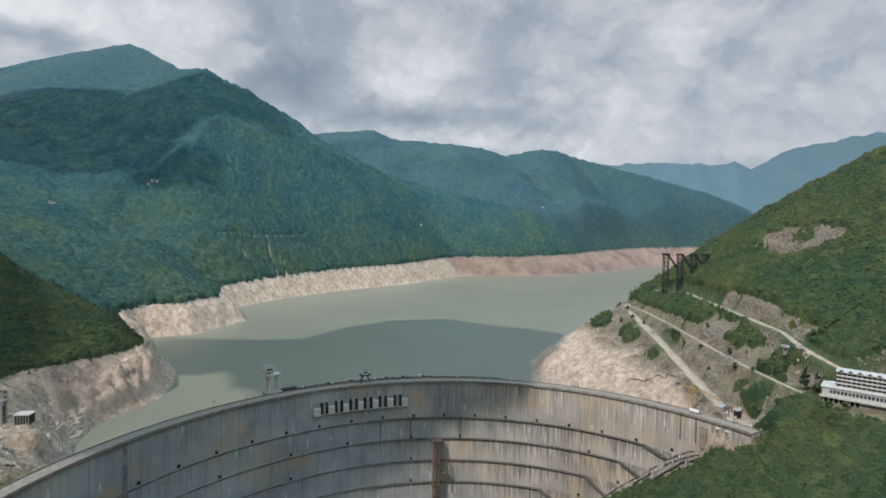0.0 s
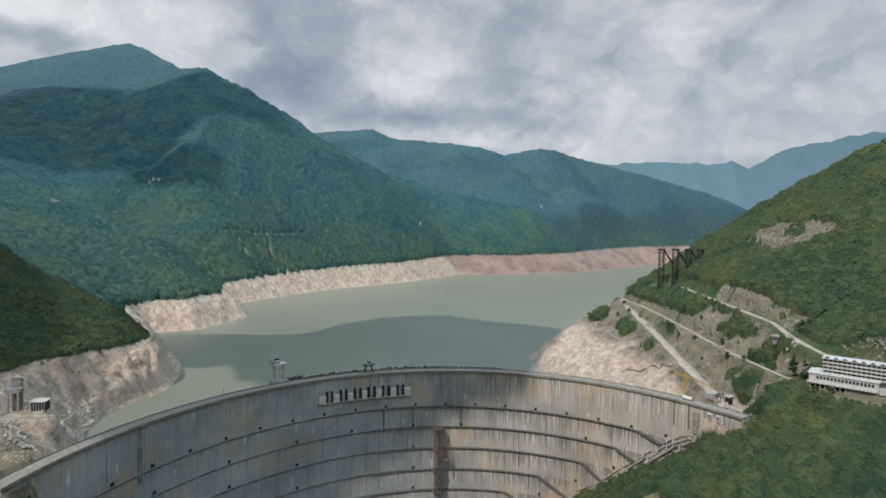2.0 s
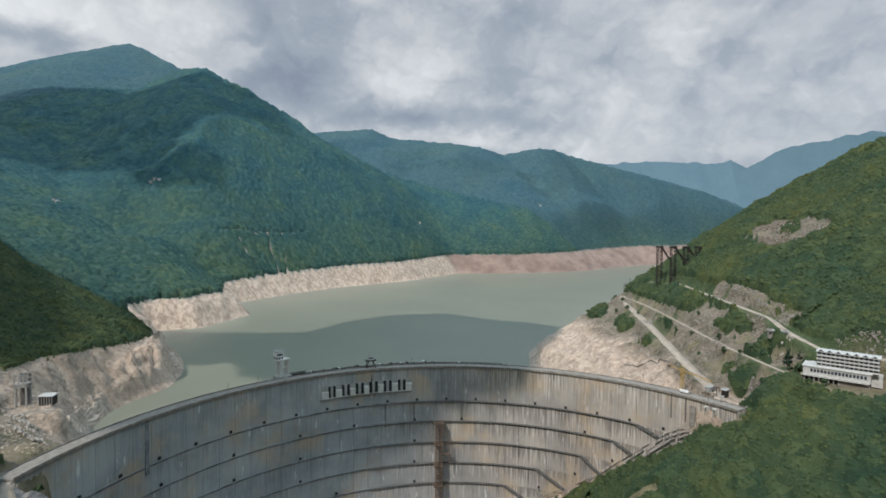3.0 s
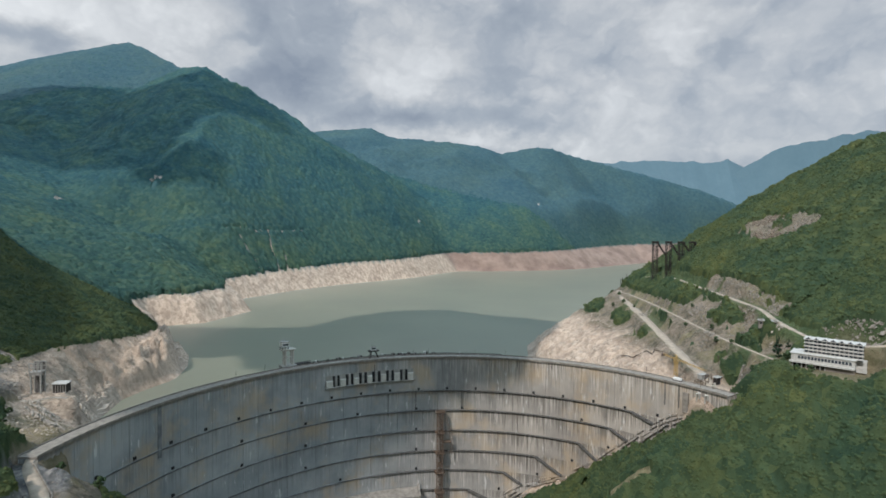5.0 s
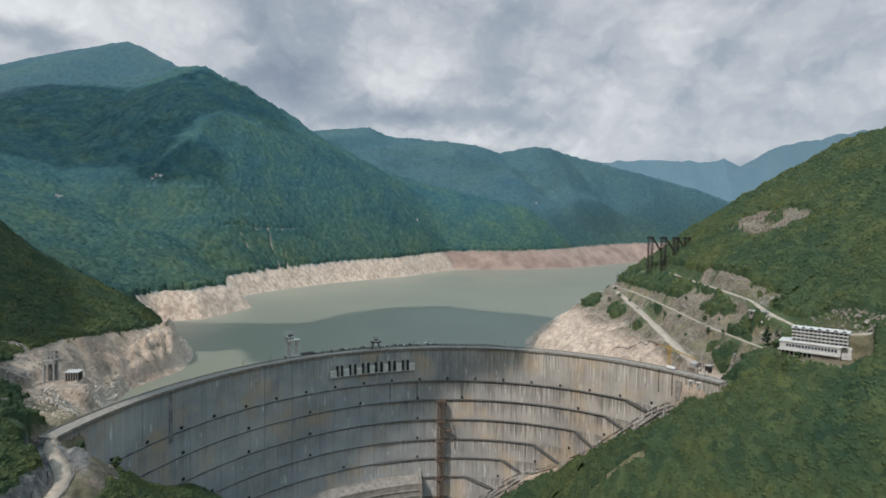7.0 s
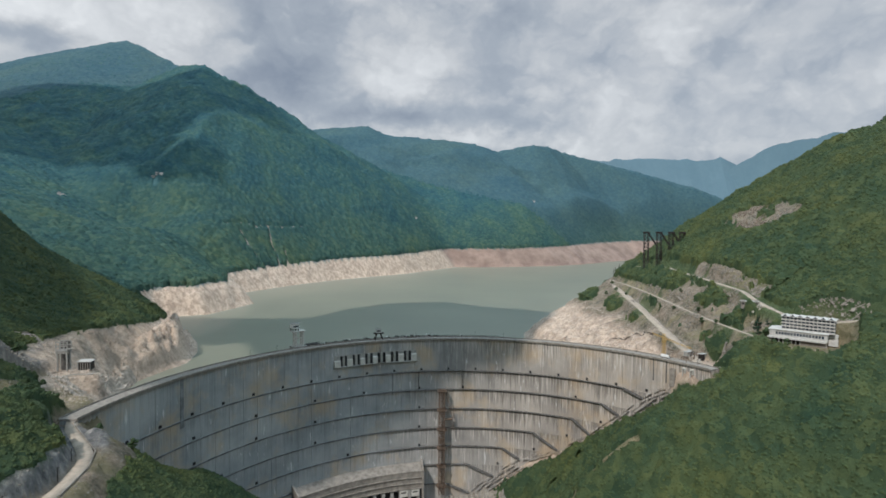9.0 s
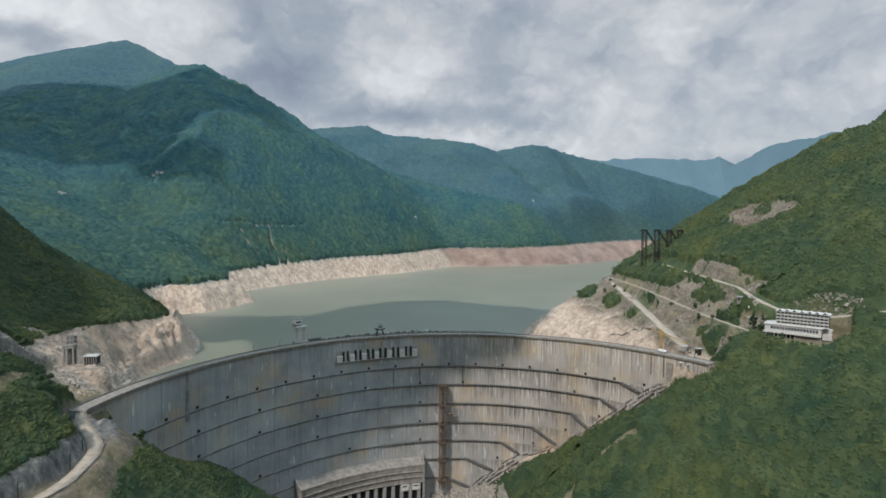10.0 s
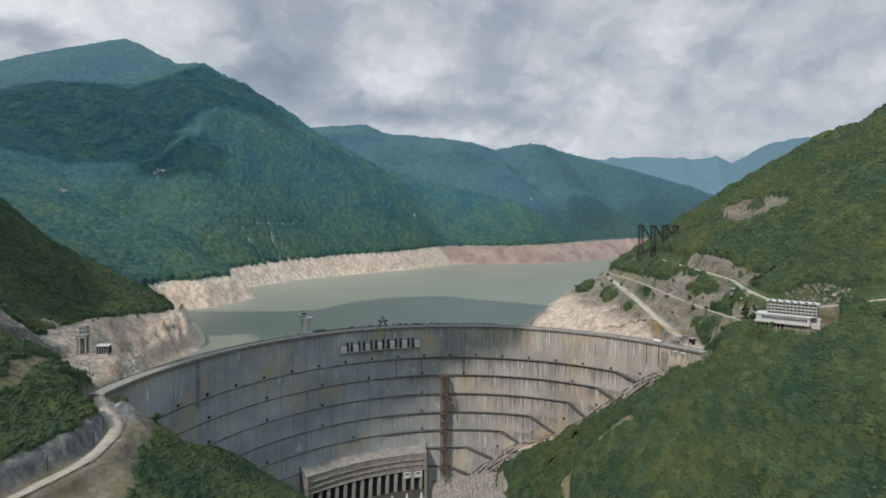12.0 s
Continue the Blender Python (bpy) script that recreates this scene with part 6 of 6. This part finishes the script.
def slope_normals(x, y, step=14.0):
    """The lie of the land, one direction a place."""
    dx = (smooth_ground(x + step, y) - smooth_ground(x - step, y)) / (2 * step)
    dy = (smooth_ground(x, y + step) - smooth_ground(x, y - step)) / (2 * step)
    n = np.stack([-dx, -dy, np.ones(np.shape(x))], -1)
    return n / np.linalg.norm(n, axis=-1, keepdims=True)


def scatter(x0, x1, y0, y1, pitch):
    """A jittered grid of places."""
    gx, gy = np.meshgrid(np.arange(x0, x1, pitch), np.arange(y0, y1, pitch))
    gx = gx + rng.uniform(-0.45, 0.45, gx.shape) * pitch
    gy = gy + rng.uniform(-0.45, 0.45, gy.shape) * pitch
    return gx.ravel(), gy.ravel()


def wooded(x, y, thin=0.5):
    z = ground_height(x, y)
    z = z if np.ndim(z) else np.array([z])
    f = zones(x, y, z)["forest"]
    r = np.hypot(x - CX, y - CY)
    th = np.degrees(np.arctan2(x - CX, y - CY))
    clear = (r > RF - 5) & (r < RF + 16) & (th > -95) & (th < 58)
    for line, width in ROADS:
        d, _ = near_line(x, y, line)
        clear |= d < width * 0.5 + (9 if width == 7 and line[0][0] > 0 else 7.5)
    for hx, hy in ((-1242, 851), (-1040, 1028), (-1030, 834), (-214, 1938), (487, 2531)):     # cottage clearings
        clear |= np.hypot(x - hx, (y - hy + 10) * 0.8) < 9
    return (f > thin) & ~clear, z


def in_view(x, y):
    return (np.abs(np.degrees(np.arctan2(x, y + 790))) < 46) & (y > -560)


def lookout():
    """Steepest rise met so far along each bearing from above the gorge: what lies lower is out of sight."""
    ang, rad = np.linspace(-50, 50, 500), np.arange(120, 4600, 12.0)
    A, R = np.meshgrid(np.radians(ang), rad)
    X, Y = R * np.sin(A), -690 + R * np.cos(A)
    rise = (ground_height(X, Y) + 4 - 165) / R
    return ang, rad, np.maximum.accumulate(rise, axis=0)


LOOK = lookout()


def in_sight(x, y, z):
    ang, rad, best = LOOK
    a, r = np.degrees(np.arctan2(x, y + 690)), np.hypot(x, y + 690)
    i = np.clip(np.searchsorted(rad, r) - 4, 0, len(rad) - 1)
    j = np.clip(((a + 50) / 100 * (len(ang) - 1)).astype(int), 0, len(ang) - 1)
    return ((z + 22 - 165) / r > best[i, j]) & (130 - z < 0.66 * (y + 745))


def grown(x0, x1, y0, y1, pitch, test):
    x, y = scatter(x0, x1, y0, y1, pitch)
    keep = in_view(x, y) & test(x, y)
    x, y = x[keep], y[keep]
    ok, z = wooded(x, y)
    ok &= in_sight(x, y, z)
    return x[ok], y[ok], z[ok]


def canopy(name, r0, r1, rows, columns, cell, height, material, label):
    """A closed canopy of rounded crowns over the far slopes."""
    A, R = np.meshgrid(np.radians(np.linspace(-47, 47, columns)), np.geomspace(r0, r1, rows))
    X, Y = R * np.sin(A), -690 + R * np.cos(A)
    X = X + rng.uniform(-0.3, 0.3, X.shape) * cell * 0.4
    Y = Y + rng.uniform(-0.3, 0.3, Y.shape) * cell * 0.4
    Z = ground_height(X, Y)
    woods, _ = wooded(X.ravel(), Y.ravel())
    woods = woods.reshape(X.shape) & (X < table(Y, EAST_ZERO) - 100) & (Y > 200) & (Y < 4100) | ((Y > 2400) & woods.reshape(X.shape) & (Y < 4100))
    tops = cells(X, Y, cell, 3) + 0.5 * cells(X, Y, cell * 0.55, 8)
    Z = Z + np.where(woods, 1.0 + height * tops, -4.0)
    nr, na = X.shape
    idx = np.arange(nr * na).reshape(nr, na)
    quads = np.stack([idx[:-1, :-1], idx[:-1, 1:], idx[1:, 1:], idx[1:, :-1]], -1).reshape(-1, 4)[:, ::-1]
    w = woods.ravel()
    quads = quads[w[quads].any(axis=1)]
    used, inverse = np.unique(quads, return_inverse=True)
    V = np.stack([X, Y, Z], -1).reshape(-1, 3)[used]
    return tagged(fast_mesh(name, V, inverse.reshape(quads.shape), material), label, "woods", kind="stuff")


def far_trees(name, y0, y1, pitch, r0, r1, share, material, label):
    """Taller crowns that stand out of the canopy and along the ridges."""
    x, y, z = grown(-3300, 2600, y0, y1, pitch, lambda x, y: (x < table(y, EAST_ZERO) - 100) | (y > 2400))
    keep = rng.random(len(x)) < share
    x, y, z = x[keep], y[keep], z[keep]
    r = rng.uniform(r0, r1, len(x))
    v, f = lumps(np.stack([x, y, z + r * 0.6], -1), r, 1.0, 0.35)
    normals = leafy_normals(v, slope_normals(x, y)[:, None, :], 0.8)
    return tagged(fast_mesh(name, v, f, material, True, normals), label, "woods", kind="stuff")


def crown_tops(x, y, cell):
    """Height of the leaf surface above the forest floor, in parts of a full-grown crown: domes, boughs and sprays."""
    bend = 0.3 * cell * fbm(x, y, cell * 1.3, 2, 31), 0.3 * cell * fbm(x, y, cell * 1.3, 2, 37)
    stand = 0.75 + 0.25 * fbm(x, y, cell * 6, 2, 41)
    return stand * (0.8 * cells(x + bend[0], y + bend[1], cell, 13) + 0.28 * cells(x + bend[0], y + bend[1], cell * 0.42, 18) + 0.3 * cells(x, y, cell * 1.9, 23))


def canopy_near(label, x0, x1, y0, y1, step, cell, height, test):
    """A closed canopy over a near slope."""
    X, Y = np.meshgrid(np.arange(x0, x1, step), np.arange(y0, y1, step))
    X = X + rng.uniform(-0.25, 0.25, X.shape) * step
    Y = Y + rng.uniform(-0.25, 0.25, Y.shape) * step
    near = in_view(X, Y) & test(X, Y)
    woods, Z = np.zeros(X.shape, bool), np.full(X.shape, -300.0)
    ok, high = wooded(X[near], Y[near])
    woods[near], Z[near] = ok & in_sight(X[near], Y[near], high), high
    Z = Z + np.where(woods, height * crown_tops(X, Y, cell) - 0.8 + rng.uniform(-0.4, 0.4, X.shape), -2.5)
    nr, na = X.shape
    idx = np.arange(nr * na).reshape(nr, na)
    quads = np.stack([idx[:-1, :-1], idx[:-1, 1:], idx[1:, 1:], idx[1:, :-1]], -1).reshape(-1, 4)
    quads = quads[woods.ravel()[quads].any(axis=1) & (Z.ravel()[quads] > -290).all(axis=1)]
    used, inverse = np.unique(quads, return_inverse=True)
    V = np.stack([X, Y, Z], -1).reshape(-1, 3)[used]
    return tagged(fast_mesh("canopy", V, inverse.reshape(quads.shape), LEAF_SHEET), label, "woods", kind="stuff")


def near_woods(label, x0, x1, y0, y1, pitch, cell, height, r0, r1, test):
    """Tufts of leaves that break the surface of the canopy, more of them on the crowns' tops."""
    x, y, z = grown(x0, x1, y0, y1, pitch, test)
    top = crown_tops(x, y, cell)
    keep = rng.random(len(x)) < 0.25 + 0.9 * top
    x, y, z, top = x[keep], y[keep], z[keep], top[keep]
    r = rng.uniform(r0, r1, len(x)) * (0.75 + 0.4 * top)
    v, f = lumps(np.stack([x, y, z - 0.8 + height * top + 0.15 * r], -1), r, 0.8, 0.42)
    ob = fast_mesh("woods", v, f, LEAF_NEAR, True, leafy_normals(v, slope_normals(x, y)[:, None, :], 0.4))
    shade = np.repeat(np.clip(0.5 + 0.4 * vnoise(x / cell, y / cell, 55), 0, 1), len(ICO_V))
    ob.data.attributes.new("tone", "FLOAT", "POINT").data.foreach_set("value", shade.astype(np.float32))
    return tagged(ob, label, "woods", kind="stuff")


for place, ends, step, pitch, cell, height, r0, r1, where in (
        ("below the hotel", (-60, 620, -580, -150), 1.35, 2.7, 9.0, 10.0, 0.7, 1.7, lambda x, y: x > 0),
        ("on the east hillside", (20, 900, -152, 420), 1.8, 3.7, 11.0, 11.5, 0.9, 2.2, lambda x, y: x > table(y, EAST_ZERO) - 240),
        ("on the west spur", (-600, -60, -580, -150), 1.3, 2.4, 5.8, 4.6, 0.6, 1.4, lambda x, y: x < 0),
        ("on the west hill", (-1100, -380, -152, 240), 2.0, 4.2, 8.0, 6.0, 1.0, 2.2, lambda x, y: x < 0)):
    canopy_near("closed green deciduous canopy " + place, *ends, step, cell, height, where)
    near_woods("leafy green treetops " + place, *ends, pitch, cell, height, r0, r1, where)
canopy("mountain_woods", 900, 3100, 600, 900, 16.0, 8.5, LEAF_FAR, "dense broadleaf woods on the mountain slopes, haze blue in the colour")
canopy("distant_woods", 3080, 4700, 120, 420, 22.0, 8.0, LEAF_MID, "woods on the distant slopes with haze blue in the colour")
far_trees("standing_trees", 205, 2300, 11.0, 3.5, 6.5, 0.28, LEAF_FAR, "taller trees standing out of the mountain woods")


def rubble(label, x0, x1, y0, y1, pitch, r0, r1, test, material=None):
    """Loose angular rocks on the bare banks."""
    x, y = scatter(x0, x1, y0, y1, pitch)
    keep = in_view(x, y) & test(x, y)
    x, y = x[keep], y[keep]
    z = ground_height(x, y)
    f = zones(x, y, z)["forest"]
    clear = np.zeros(len(x), bool)
    for line, width in ROADS:
        clear |= near_line(x, y, line)[0] < width * 0.5 + 1
    r_ = np.hypot(x - CX, y - CY)
    ok = (f < 0.4) & (z > WATER - 1) & ~clear & ((r_ < RF - 4) | (r_ > RF + 16)) & in_sight(x, y, z) & (rng.random(len(x)) < 0.75)
    x, y, z = x[ok], y[ok], z[ok]
    r = r0 + (r1 - r0) * rng.random(len(x)) ** 3
    v, f = lumps(np.stack([x, y, z + r * 0.1], -1), r, 0.7, 0.45)
    return tagged(fast_mesh("rubble", v, f, material or ROCK, False), label, "rocks", kind="stuff")


rubble("pale broken rock on the west headland", -520, -250, -330, 240, 2.5, 0.25, 1.3, lambda x, y: x < 0)
rubble("pale broken rock on the east bank", 80, 300, -150, 300, 3.0, 0.3, 1.4, lambda x, y: x < table(y, EAST_ZERO) + 6)
rubble("grey-brown stones on the upper east bank", 150, 420, -210, 380, 3.0, 0.3, 1.2, lambda x, y: x > table(y, EAST_ZERO) + 6, GREY_ROCK)
rubble("loose stones below the west road", -340, -150, -560, -255, 2.2, 0.15, 0.7, lambda x, y: x < 0, GREY_ROCK)
